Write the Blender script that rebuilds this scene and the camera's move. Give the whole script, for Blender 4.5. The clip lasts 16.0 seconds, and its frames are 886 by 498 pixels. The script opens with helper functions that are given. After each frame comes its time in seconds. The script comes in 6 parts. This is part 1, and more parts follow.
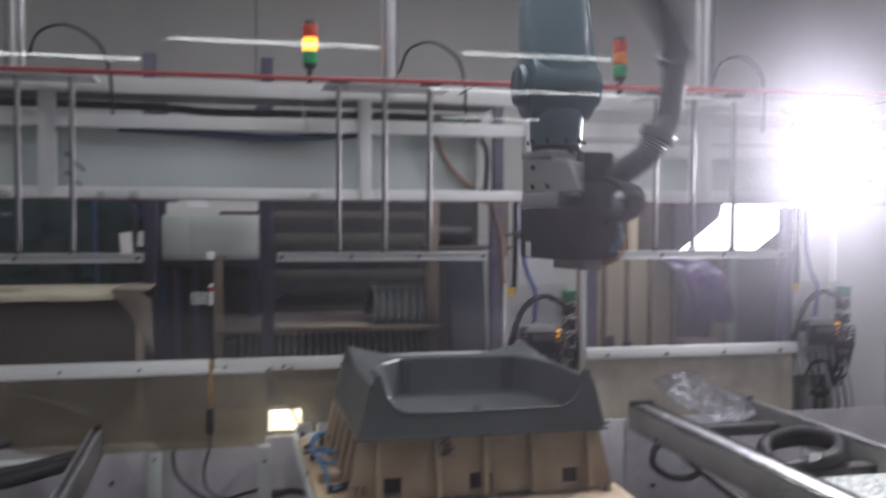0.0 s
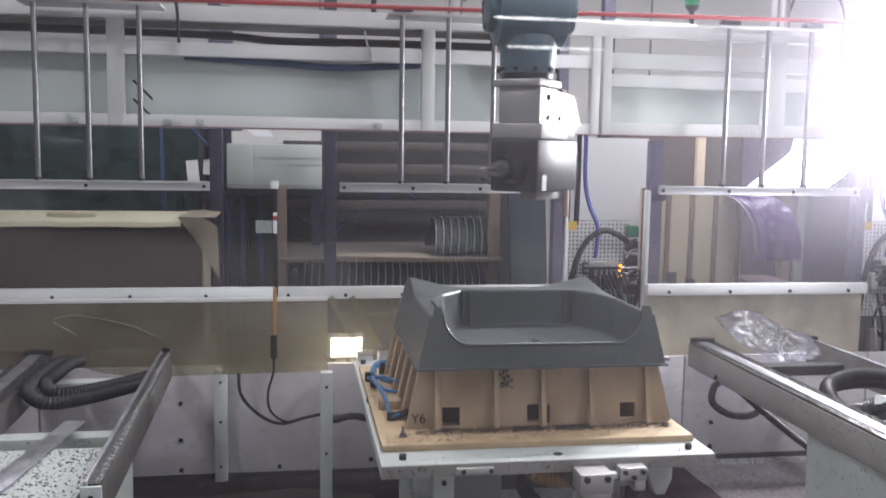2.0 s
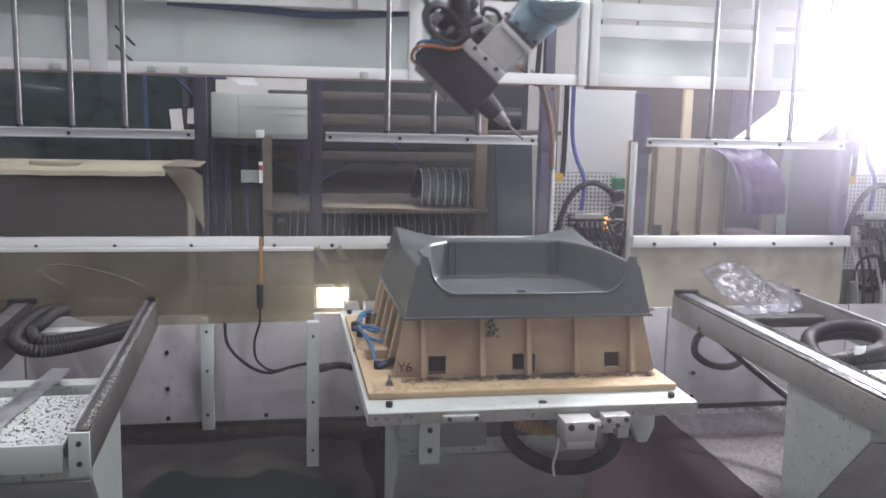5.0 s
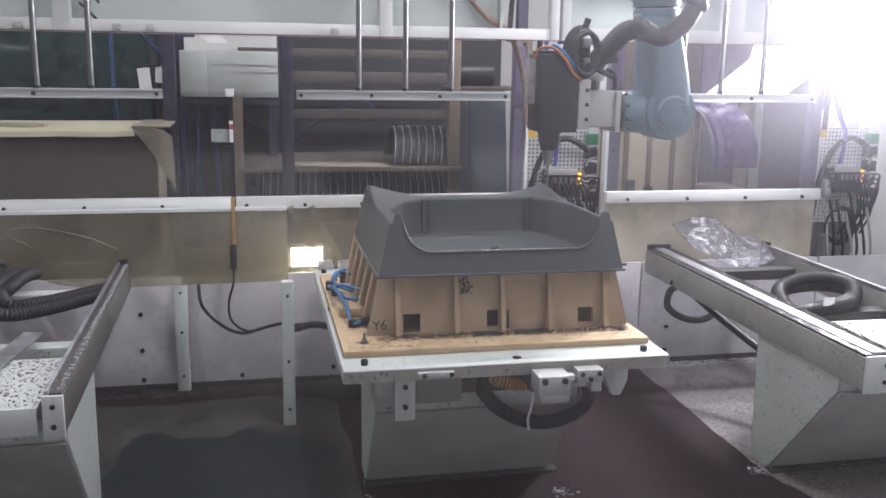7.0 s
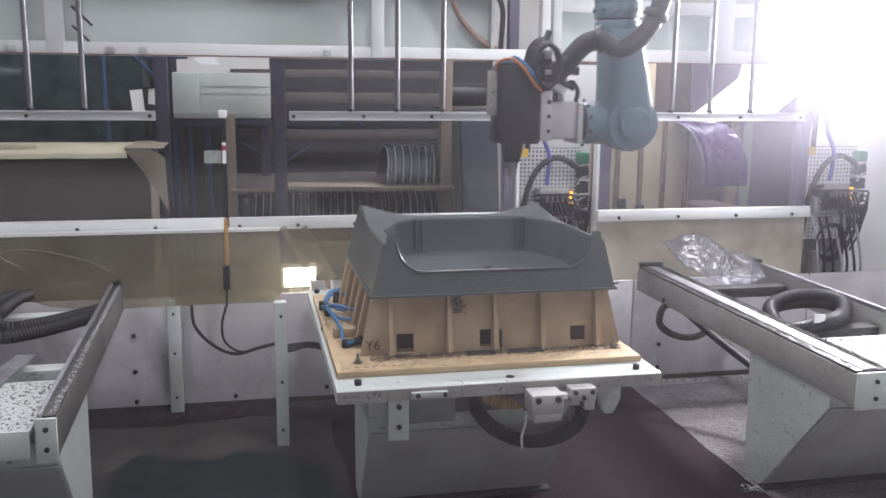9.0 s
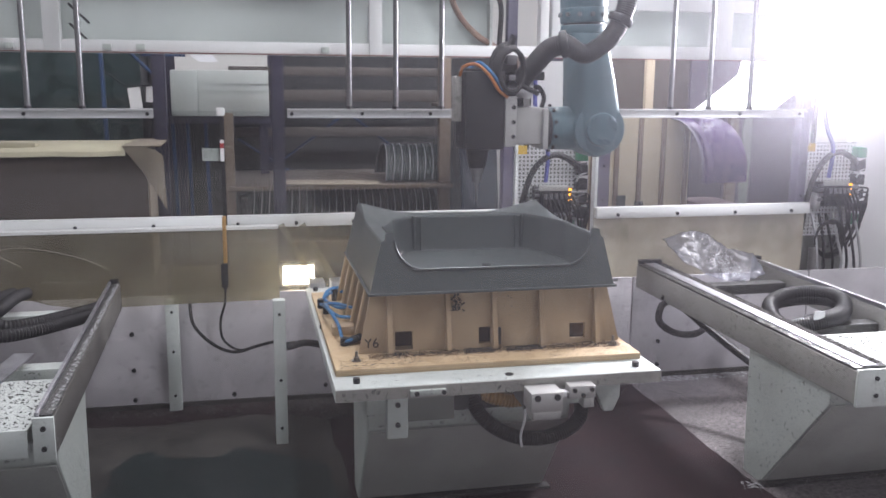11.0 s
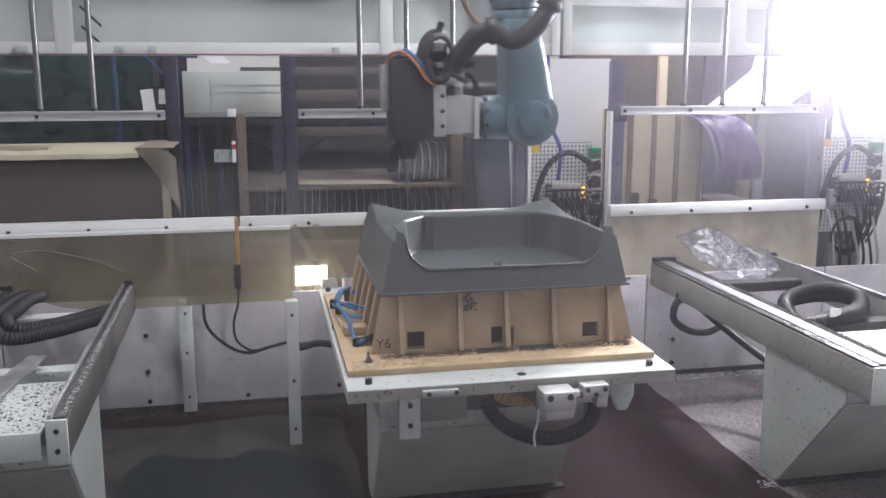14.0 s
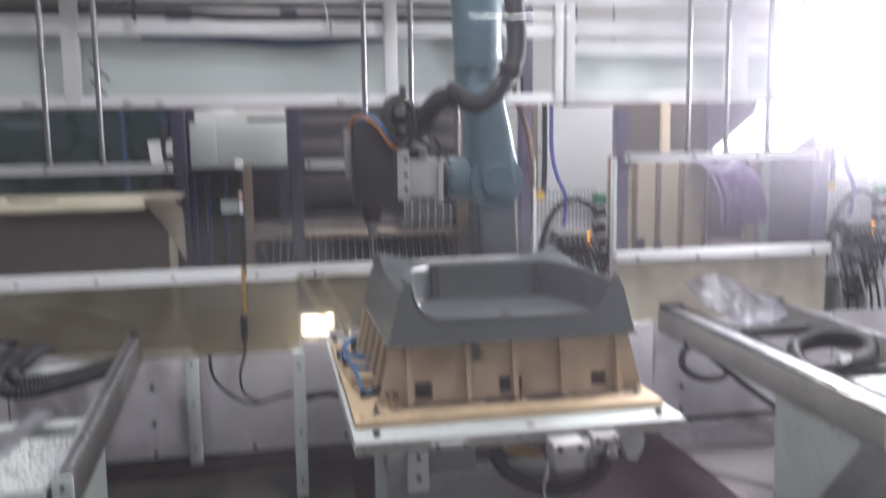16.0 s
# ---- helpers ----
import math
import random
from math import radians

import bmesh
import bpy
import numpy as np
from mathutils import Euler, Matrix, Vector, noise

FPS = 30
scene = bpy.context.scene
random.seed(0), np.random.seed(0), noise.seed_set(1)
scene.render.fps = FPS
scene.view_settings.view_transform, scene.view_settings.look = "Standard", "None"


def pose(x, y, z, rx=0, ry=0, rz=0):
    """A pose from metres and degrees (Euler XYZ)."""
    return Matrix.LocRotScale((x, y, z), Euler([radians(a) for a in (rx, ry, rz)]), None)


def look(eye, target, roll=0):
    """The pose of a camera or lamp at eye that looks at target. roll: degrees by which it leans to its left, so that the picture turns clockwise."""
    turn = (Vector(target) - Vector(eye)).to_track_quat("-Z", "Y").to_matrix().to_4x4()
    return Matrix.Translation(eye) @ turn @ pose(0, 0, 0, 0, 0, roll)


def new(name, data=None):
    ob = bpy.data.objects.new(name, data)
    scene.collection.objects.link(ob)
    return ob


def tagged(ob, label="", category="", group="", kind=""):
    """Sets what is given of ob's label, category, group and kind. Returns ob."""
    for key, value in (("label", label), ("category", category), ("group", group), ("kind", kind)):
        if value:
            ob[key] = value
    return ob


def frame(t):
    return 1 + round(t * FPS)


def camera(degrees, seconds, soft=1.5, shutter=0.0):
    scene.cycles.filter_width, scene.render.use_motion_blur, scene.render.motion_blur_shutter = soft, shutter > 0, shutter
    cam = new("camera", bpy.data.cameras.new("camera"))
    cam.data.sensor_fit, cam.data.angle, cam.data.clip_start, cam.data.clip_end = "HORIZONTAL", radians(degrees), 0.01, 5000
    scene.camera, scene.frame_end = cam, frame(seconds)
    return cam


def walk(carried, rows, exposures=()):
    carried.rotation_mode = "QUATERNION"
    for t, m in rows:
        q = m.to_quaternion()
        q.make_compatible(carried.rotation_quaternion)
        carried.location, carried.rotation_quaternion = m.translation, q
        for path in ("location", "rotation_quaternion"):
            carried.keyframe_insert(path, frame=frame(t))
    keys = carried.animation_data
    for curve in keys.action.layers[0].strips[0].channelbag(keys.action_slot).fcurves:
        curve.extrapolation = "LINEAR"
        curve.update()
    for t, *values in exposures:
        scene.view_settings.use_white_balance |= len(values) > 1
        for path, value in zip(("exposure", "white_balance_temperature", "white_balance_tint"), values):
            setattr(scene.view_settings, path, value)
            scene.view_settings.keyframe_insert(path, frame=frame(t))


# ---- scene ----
# camera: held by hand behind the cell's window
cam = camera(52.0, 16.0, soft=1.5, shutter=0.9)
WALK = [
    (0.0, -0.002, -0.009, 1.611, -12.97, -1.91, -0.20),
    (0.2, -0.005, -0.009, 1.611, -11.49, -3.16, -0.10),
    (0.4, -0.007, -0.010, 1.613, -10.55, -3.83, -0.07),
    (0.5, -0.008, -0.010, 1.615, -9.93, -4.11, 0.02),
    (1.0, -0.006, -0.010, 1.630, -8.70, -4.29, -0.37),
    (1.5, -0.006, -0.008, 1.628, -8.86, -5.22, -0.95),
    (2.0, -0.004, -0.002, 1.615, -9.09, -6.27, -0.93),
    (2.5, -0.002, 0.003, 1.607, -9.09, -7.35, -0.73),
    (3.0, -0.002, 0.004, 1.608, -9.13, -8.00, -0.78),
    (5.3, -0.011, -0.002, 1.601, -10.14, -9.78, -1.34),
    (5.5, -0.010, -0.001, 1.601, -10.29, -10.32, -1.22),
    (6.0, -0.006, -0.002, 1.600, -11.10, -10.88, -1.13),
    (6.5, -0.002, -0.002, 1.600, -11.74, -11.57, -1.06),
    (7.0, -0.000, -0.000, 1.600, -11.60, -11.80, -0.90),
    (7.5, 0.001, -0.000, 1.602, -11.64, -11.38, -0.83),
    (8.0, 0.001, -0.005, 1.603, -11.85, -10.99, -0.62),
    (8.5, -0.000, -0.011, 1.605, -12.10, -10.77, -0.63),
    (9.0, -0.002, -0.014, 1.607, -12.11, -10.62, -0.63),
    (11.5, 0.006, -0.002, 1.604, -12.15, -10.93, -0.46),
    (12.0, 0.011, 0.002, 1.602, -11.94, -11.28, -0.24),
    (12.5, 0.017, 0.006, 1.602, -11.70, -11.40, -0.08),
    (13.0, 0.019, 0.007, 1.603, -11.45, -11.29, 0.05),
    (13.5, 0.018, 0.005, 1.606, -11.34, -11.01, 0.11),
    (14.0, 0.017, 0.004, 1.608, -11.33, -10.89, 0.10),
    (14.5, 0.017, 0.006, 1.607, -11.31, -10.85, 0.17),
    (15.0, 0.017, 0.007, 1.607, -11.34, -10.68, 0.36),
    (15.5, 0.015, 0.006, 1.617, -11.41, -10.73, 0.39),
    (15.8, 0.013, 0.006, 1.624, -11.46, -10.41, 0.39),
    (16.0, 0.012, 0.006, 1.627, -11.10, -8.08, 0.71),
]

walk(cam, [(t, pose(x, y, z, 90 + pitch, roll, yaw)) for t, x, y, z, yaw, pitch, roll in WALK],
     exposures=((0.0, -0.86), (0.3, -0.68), (0.6, -0.47), (1.0, -0.2), (1.5, -0.03), (2.5, 0.14), (5.0, 0.17), (16.0, 0.17)))

# ---- light ----
world = bpy.data.worlds.new("hall_air")
scene.world = world
world.use_nodes = True
world.node_tree.nodes["Background"].inputs["Color"].default_value = (0.75, 0.85, 1.0, 1)
world.node_tree.nodes["Background"].inputs["Strength"].default_value = 0.25


def area_lamp(name, eye, target, sx, sy, watts, colour):
    data = bpy.data.lights.new(name, "AREA")
    data.shape, data.size, data.size_y, data.energy, data.color = "RECTANGLE", sx, sy, watts, colour
    ob = new(name, data)
    ob.matrix_world = look(eye, target)
    return ob


COOL = (0.97, 0.958, 1.0)
CELL_LIGHTS = ((-2.2, 2.0, 44), (0.75, 3.1, 68), (3.6, 1.7, 70))
for lx, ly, lw in CELL_LIGHTS:
    area_lamp("tube_light", (lx, ly, 3.62), (lx, ly + 0.001, 0), 0.2, 0.45 if lw < 50 else 1.5, lw, COOL)
# floodlight by the fence, shining across the cell
area_lamp("flood_light", (2.96, 4.07, 1.94), (0.8, 1.2, 1.1), 0.34, 0.26, 80, (0.97, 0.955, 1.0))
# unseen fill lamps added to brighten the aisle behind the fence
for lx, lw in ((-1.0, 42), (1.9, 92), (3.8, 72)):
    area_lamp("aisle_fill", (lx, 5.0, 3.6), (lx, 5.5, 0), 1.5, 0.2, lw, COOL)

# ---- materials ----
def material(name, colour, rough=0.5, metal=0.0, grain=0.06, scale=30.0, bump=0.0, stain=None, stain_scale=3.0, stain_amount=0.4,
             specks=None, speck_scale=60.0, speck_amount=0.3, stretch=(1, 1, 1), rand=0.0, coat=0.0, wear=0.09, spec=0.5):
    m = bpy.data.materials.new(name)
    m.use_nodes = True
    t = m.node_tree
    n, l = t.nodes, t.links
    b = n["Principled BSDF"]
    b.inputs["Metallic"].default_value = metal
    b.inputs["Coat Weight"].default_value = coat
    b.inputs["Specular IOR Level"].default_value = spec
    tc = n.new("ShaderNodeTexCoord")
    mp = n.new("ShaderNodeMapping")
    mp.inputs["Scale"].default_value = stretch
    l.new(tc.outputs["Object"], mp.inputs["Vector"])
    fine = n.new("ShaderNodeTexNoise")
    fine.inputs["Scale"].default_value, fine.inputs["Detail"].default_value = scale, 6
    l.new(mp.outputs[0], fine.inputs["Vector"])
    r1 = n.new("ShaderNodeMapRange")
    r1.inputs["From Min"].default_value, r1.inputs["From Max"].default_value = 0.3, 0.7
    r1.inputs["To Min"].default_value, r1.inputs["To Max"].default_value = 1 - grain, 1 + grain
    l.new(fine.outputs["Fac"], r1.inputs["Value"])
    mul = n.new("ShaderNodeVectorMath")
    mul.operation = "SCALE"
    mul.inputs[0].default_value = colour
    l.new(r1.outputs[0], mul.inputs["Scale"])
    out = mul.outputs[0]

    def over(col, amount, sc, lo, hi, detail):
        nonlocal out
        tex = n.new("ShaderNodeTexNoise")
        tex.inputs["Scale"].default_value, tex.inputs["Detail"].default_value = sc, detail
        l.new(mp.outputs[0], tex.inputs["Vector"])
        rr = n.new("ShaderNodeMapRange")
        rr.inputs["From Min"].default_value, rr.inputs["From Max"].default_value = lo, hi
        rr.inputs["To Max"].default_value = amount
        l.new(tex.outputs["Fac"], rr.inputs["Value"])
        mix = n.new("ShaderNodeMix")
        mix.data_type = "RGBA"
        l.new(rr.outputs[0], mix.inputs["Factor"])
        l.new(out, mix.inputs["A"])
        mix.inputs["B"].default_value = (*col, 1)
        out = mix.outputs["Result"]

    if stain:
        over(stain, stain_amount, stain_scale, 0.45, 0.7, 8)
    if specks:
        over(specks, speck_amount, speck_scale, 0.62, 0.66, 2)
    if rand:
        info = n.new("ShaderNodeObjectInfo")
        rr = n.new("ShaderNodeMapRange")
        rr.inputs["To Min"].default_value, rr.inputs["To Max"].default_value = 1 - rand, 1 + rand
        l.new(info.outputs["Random"], rr.inputs["Value"])
        m2 = n.new("ShaderNodeVectorMath")
        m2.operation = "SCALE"
        l.new(out, m2.inputs[0])
        l.new(rr.outputs[0], m2.inputs["Scale"])
        out = m2.outputs[0]
    l.new(out, b.inputs["Base Color"])
    rr = n.new("ShaderNodeMapRange")
    rr.inputs["From Min"].default_value, rr.inputs["From Max"].default_value = 0.3, 0.7
    rr.inputs["To Min"].default_value, rr.inputs["To Max"].default_value = max(rough - wear, 0.03), min(rough + wear, 1)
    l.new(fine.outputs["Fac"], rr.inputs["Value"])
    l.new(rr.outputs[0], b.inputs["Roughness"])
    if bump:
        bp = n.new("ShaderNodeBump")
        bp.inputs["Strength"].default_value, bp.inputs["Distance"].default_value = bump, 0.004
        l.new(fine.outputs["Fac"], bp.inputs["Height"])
        l.new(bp.outputs[0], b.inputs["Normal"])
    return m


def glow(name, colour, strength):
    m = bpy.data.materials.new(name)
    m.use_nodes = True
    b = m.node_tree.nodes["Principled BSDF"]
    b.inputs["Base Color"].default_value = (*colour, 1)
    b.inputs["Emission Color"].default_value = (*colour, 1)
    b.inputs["Emission Strength"].default_value = strength
    return m


def clear(name, tint, gloss=0.06, rough=0.05, haze=0.0, haze_colour=(0.8, 0.8, 0.8), stain=0.0, spread=0.0, veil=None):
    """A thin clear sheet: see-through, with a weak mirror and some dust that scatters light."""
    m = bpy.data.materials.new(name)
    m.use_nodes = True
    t = m.node_tree
    n, l = t.nodes, t.links
    n.remove(n["Principled BSDF"])
    o = n["Material Output"]
    tr = n.new("ShaderNodeBsdfTransparent")
    tr.inputs["Color"].default_value = (*tint, 1)
    last = tr.outputs[0]
    if haze or stain:
        d = n.new("ShaderNodeBsdfDiffuse")
        d.inputs["Color"].default_value = (*haze_colour, 1)
        s = n.new("ShaderNodeBsdfTranslucent")
        s.inputs["Color"].default_value = (*haze_colour, 1)
        both = n.new("ShaderNodeMixShader")
        l.new(d.outputs[0], both.inputs[1])
        l.new(s.outputs[0], both.inputs[2])
        tex = n.new("ShaderNodeTexNoise")
        tex.inputs["Scale"].default_value, tex.inputs["Detail"].default_value = 5.0, 8
        tc = n.new("ShaderNodeTexCoord")
        l.new(tc.outputs["Object"], tex.inputs["Vector"])
        rr = n.new("ShaderNodeMapRange")
        rr.inputs["From Min"].default_value, rr.inputs["From Max"].default_value = 0.35, 0.75
        rr.inputs["To Min"].default_value, rr.inputs["To Max"].default_value = haze, haze + stain
        l.new(tex.outputs["Fac"], rr.inputs["Value"])
        dust = rr.outputs[0]
        if veil:
            # a soft milky patch imitating the flare's veil: centre, radius, amount
            centre, radius, amount = veil
            far = n.new("ShaderNodeVectorMath")
            far.operation = "DISTANCE"
            l.new(tc.outputs["Object"], far.inputs[0])
            far.inputs[1].default_value = centre
            fall = n.new("ShaderNodeMapRange")
            fall.interpolation_type = "SMOOTHSTEP"
            fall.inputs["From Max"].default_value = radius
            fall.inputs["To Min"].default_value, fall.inputs["To Max"].default_value = amount, 0.0
            l.new(far.outputs["Value"], fall.inputs["Value"])
            add = n.new("ShaderNodeMath")
            l.new(dust, add.inputs[0])
            l.new(fall.outputs[0], add.inputs[1])
            dust = add.outputs[0]
        mx = n.new("ShaderNodeMixShader")
        l.new(dust, mx.inputs[0])
        l.new(last, mx.inputs[1])
        l.new(both.outputs[0], mx.inputs[2])
        last = mx.outputs[0]
    if spread:
        for ior in (1.15, 0.87):
            rf = n.new("ShaderNodeBsdfRefraction")
            rf.inputs["IOR"].default_value, rf.inputs["Roughness"].default_value = ior, 0.95
            rf.inputs["Color"].default_value = (0.9, 0.86, 1.0, 1)
            mx = n.new("ShaderNodeMixShader")
            mx.inputs[0].default_value = spread
            l.new(last, mx.inputs[1])
            l.new(rf.outputs[0], mx.inputs[2])
            last = mx.outputs[0]
    g = n.new("ShaderNodeBsdfGlossy")
    g.inputs["Roughness"].default_value = rough
    mx = n.new("ShaderNodeMixShader")
    mx.inputs[0].default_value = gloss
    l.new(last, mx.inputs[1])
    l.new(g.outputs[0], mx.inputs[2])
    l.new(mx.outputs[0], o.inputs["Surface"])
    return m


def wood(name, light, dark, rough=0.6, grain_scale=6.0, stretch=(1, 12, 12), rand=0.08):
    m = material(name, light, rough, grain=0.1, scale=grain_scale * 4, bump=0.15, stain=dark, stain_scale=grain_scale, stain_amount=0.55, stretch=stretch, rand=rand)
    return m


WHITE = material("white_paint", (0.55, 0.6, 0.58), 0.45, grain=0.03, scale=12, stain=(0.42, 0.41, 0.38), stain_scale=2.5, stain_amount=0.35, specks=(0.05, 0.05, 0.05), speck_scale=110, speck_amount=0.25)
# broad darker mottling imitates soft reflections and shade on the glossy sheet
PANEL_WHITE = material("glossy_white_sheet", (0.57, 0.555, 0.585), 0.22, grain=0.04, scale=7, stain=(0.33, 0.32, 0.32), stain_scale=2.4, stain_amount=0.6, specks=(0.12, 0.11, 0.1), speck_scale=35, speck_amount=0.2)
WHITE_CLEAN = material("white_steel", (0.7, 0.72, 0.72), 0.4, grain=0.03, scale=9, stain=(0.55, 0.55, 0.53), stain_scale=1.6, stain_amount=0.35)
GREY_GREEN = material("grey_green_paint", (0.45, 0.49, 0.465), 0.5, grain=0.04, scale=10, stain=(0.3, 0.31, 0.29), stain_scale=3, stain_amount=0.4, specks=(0.05, 0.05, 0.05), speck_scale=75, speck_amount=0.6)
GREY_DARK = material("grey_side_paint", (0.2, 0.21, 0.2), 0.55, grain=0.05, scale=8, stain=(0.13, 0.13, 0.13), stain_scale=2.5, stain_amount=0.5)
CHIPPY = material("chip_strewn_tray", (0.5, 0.54, 0.52), 0.5, grain=0.05, scale=15, specks=(0.05, 0.05, 0.05), speck_scale=150, speck_amount=0.6)
RAIL_GREY = material("rail_grey_paint", (0.3, 0.295, 0.28), 0.5, grain=0.05, scale=12, stain=(0.2, 0.19, 0.18), stain_scale=5, stain_amount=0.5, specks=(0.03, 0.03, 0.03), speck_scale=80, speck_amount=0.7)
# dirty rail grey, darkened further for the shade on the left table's rails
RAIL_DIRTY_SHADED = material("dirty_shaded_rail_paint", (0.1, 0.095, 0.088), 0.6, grain=0.15, scale=14, stain=(0.05, 0.047, 0.043), stain_scale=6, stain_amount=0.6)
RAIL_DARK = material("oily_rail_steel", (0.05, 0.05, 0.05), 0.45, 0.3, grain=0.3, scale=25, bump=0.2, specks=(0.4, 0.4, 0.38), speck_scale=90, speck_amount=0.35)
RAIL_BRIGHT = material("worn_bright_steel", (0.42, 0.42, 0.45), 0.42, 0.8, grain=0.15, scale=30, stain=(0.1, 0.1, 0.1), stain_scale=9, stain_amount=0.6)
PED_GREY = material("grey_pedestal_paint", (0.42, 0.43, 0.41), 0.5, grain=0.05, scale=8, stain=(0.2, 0.2, 0.19), stain_scale=3, stain_amount=0.5, specks=(0.06, 0.06, 0.06), speck_scale=120, speck_amount=0.4)
CONCRETE = material("dark_concrete", (0.17, 0.155, 0.158), 0.7, grain=0.55, scale=60, bump=0.35, stain=(0.08, 0.078, 0.08), stain_scale=1.4, stain_amount=0.7, specks=(0.04, 0.04, 0.04), speck_scale=75, speck_amount=0.7, spec=0.3)
WALL_GREY = material("grey_wall_paint", (0.55, 0.55, 0.53), 0.8, grain=0.03, scale=4, stain=(0.36, 0.36, 0.35), stain_scale=0.8, stain_amount=0.5)
WALL_WHITE = material("white_wall_paint", (0.78, 0.79, 0.8), 0.7, grain=0.02, scale=5, stain=(0.62, 0.62, 0.62), stain_scale=1.2, stain_amount=0.4)
CEIL = material("ceiling_paint", (0.6, 0.6, 0.6), 0.85, grain=0.03, scale=3)
SHELL = material("grey_moulded_plastic", (0.066, 0.077, 0.079), 0.34, grain=0.03, scale=25, stain=(0.08, 0.092, 0.093), stain_scale=1.6, stain_amount=0.3, wear=0.015)
PLY = wood("birch_plywood", (0.52, 0.39, 0.235), (0.3, 0.2, 0.105), stretch=(2, 4, 4))
FIXTURE = material("brown_tooling_board", (0.44, 0.335, 0.22), 0.65, grain=0.1, scale=9, bump=0.08, stain=(0.27, 0.185, 0.105), stain_scale=5.5, stain_amount=0.75, rand=0.05)
FIXTURE_EDGE = material("pale_board_edge", (0.6, 0.46, 0.29), 0.65, grain=0.06, scale=25, stain=(0.45, 0.3, 0.17), stain_scale=7, stain_amount=0.4)
INK = material("black_marker_ink", (0.03, 0.028, 0.025), 0.7)
DUST = material("dark_plastic_swarf", (0.035, 0.033, 0.03), 0.85, grain=0.3, scale=60, bump=0.5)
RUBBER = material("black_rubber_hose", (0.022, 0.022, 0.024), 0.42, grain=0.2, scale=60, stain=(0.06, 0.06, 0.06), stain_scale=6, stain_amount=0.4, spec=0.25)
AMBER_HOSE = material("amber_spiral_hose", (0.4, 0.24, 0.09), 0.35, grain=0.1, scale=40)
BLUE_HOSE = material("blue_air_hose", (0.03, 0.16, 0.36), 0.35, grain=0.08, scale=50)
ORANGE_CABLE = material("orange_cable", (0.42, 0.15, 0.05), 0.45, grain=0.08, scale=50)
TAN_CABLE = material("tan_corrugated_hose", (0.22, 0.145, 0.11), 0.5, grain=0.1, scale=40)
CHROME = material("polished_steel_rod", (0.24, 0.24, 0.25), 0.36, 1.0, grain=0.02, scale=4, wear=0.015)
ALU = material("brushed_aluminium", (0.62, 0.63, 0.64), 0.36, 0.75, grain=0.06, scale=20, stretch=(1, 1, 8), stain=(0.45, 0.45, 0.46), stain_scale=5, stain_amount=0.3)
ALU_PALE = material("pale_milled_aluminium", (0.43, 0.43, 0.42), 0.4, 0.35, grain=0.05, scale=16, stain=(0.55, 0.55, 0.54), stain_scale=6, stain_amount=0.35)
BOLT = material("black_bolt", (0.04, 0.04, 0.045), 0.4, 0.7)
ROBOT_BLUE = material("teal_blue_robot_paint", (0.1, 0.17, 0.2), 0.36, grain=0.05, scale=8, stain=(0.06, 0.115, 0.15), stain_scale=4, stain_amount=0.6, coat=0.1)
SPINDLE = material("black_spindle_body", (0.028, 0.028, 0.03), 0.4, 0.2, grain=0.15, scale=30, spec=0.35)
BLACK_PLASTIC = material("black_plastic_part", (0.016, 0.018, 0.02), 0.42, grain=0.15, scale=18, stain=(0.045, 0.05, 0.055), stain_scale=4, stain_amount=0.4, spec=0.35)
ARCH_BLACK = material("dark_teal_black_plastic", (0.009, 0.016, 0.017), 0.6, grain=0.2, scale=14, spec=0.3)
SCRATCH = material("pale_scratch", (0.3, 0.29, 0.26), 0.6)
PALE_EDGE = material("whitened_plastic_edge", (0.42, 0.43, 0.44), 0.5)
DULL_EDGE = material("dull_trimmed_edge", (0.26, 0.265, 0.275), 0.5)
VIOLET_PLASTIC = material("glossy_dark_violet_plastic", (0.05, 0.018, 0.1), 0.26, grain=0.06, scale=20)
VIOLET_POST = material("violet_grey_post_paint", (0.12, 0.1, 0.17), 0.5, grain=0.05, scale=10, stain=(0.08, 0.07, 0.1), stain_scale=4)
SCREW_BLUE = material("dark_teal_screw", (0.045, 0.09, 0.12), 0.4)
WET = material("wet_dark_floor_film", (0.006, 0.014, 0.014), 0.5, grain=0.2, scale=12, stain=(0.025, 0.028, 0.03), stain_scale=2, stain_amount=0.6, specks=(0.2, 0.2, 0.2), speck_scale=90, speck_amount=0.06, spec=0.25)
DARK_FLOOR = material("dark_brown_floor", (0.024, 0.014, 0.016), 0.8, grain=0.2, scale=20, bump=0.1, stain=(0.014, 0.011, 0.013), stain_scale=4, stain_amount=0.7, specks=(0.16, 0.15, 0.15), speck_scale=120, speck_amount=0.25, spec=0.12)
GREY_FLOOR = material("lighter_grey_floor", (0.06, 0.057, 0.052), 0.7, grain=0.3, scale=18, bump=0.15, stain=(0.02, 0.02, 0.02), stain_scale=3.5, stain_amount=0.85, specks=(0.02, 0.02, 0.02), speck_scale=70, speck_amount=0.7, spec=0.2)
PALE_WEB = material("pale_grey_green_sheet", (0.52, 0.575, 0.555), 0.4, grain=0.03, scale=6, stain=(0.42, 0.46, 0.45), stain_scale=1.2, stain_amount=0.5)
RACK_BLUE = material("blue_rack_steel", (0.015, 0.045, 0.12), 0.45, grain=0.08, scale=10, stain=(0.02, 0.05, 0.12), stain_scale=4)
RACK_DARK = material("dark_indigo_rack_steel", (0.03, 0.028, 0.055), 0.5, grain=0.08, scale=10)
SHELF_WOOD = wood("weathered_shelf_board", (0.17, 0.13, 0.1), (0.1, 0.075, 0.06))
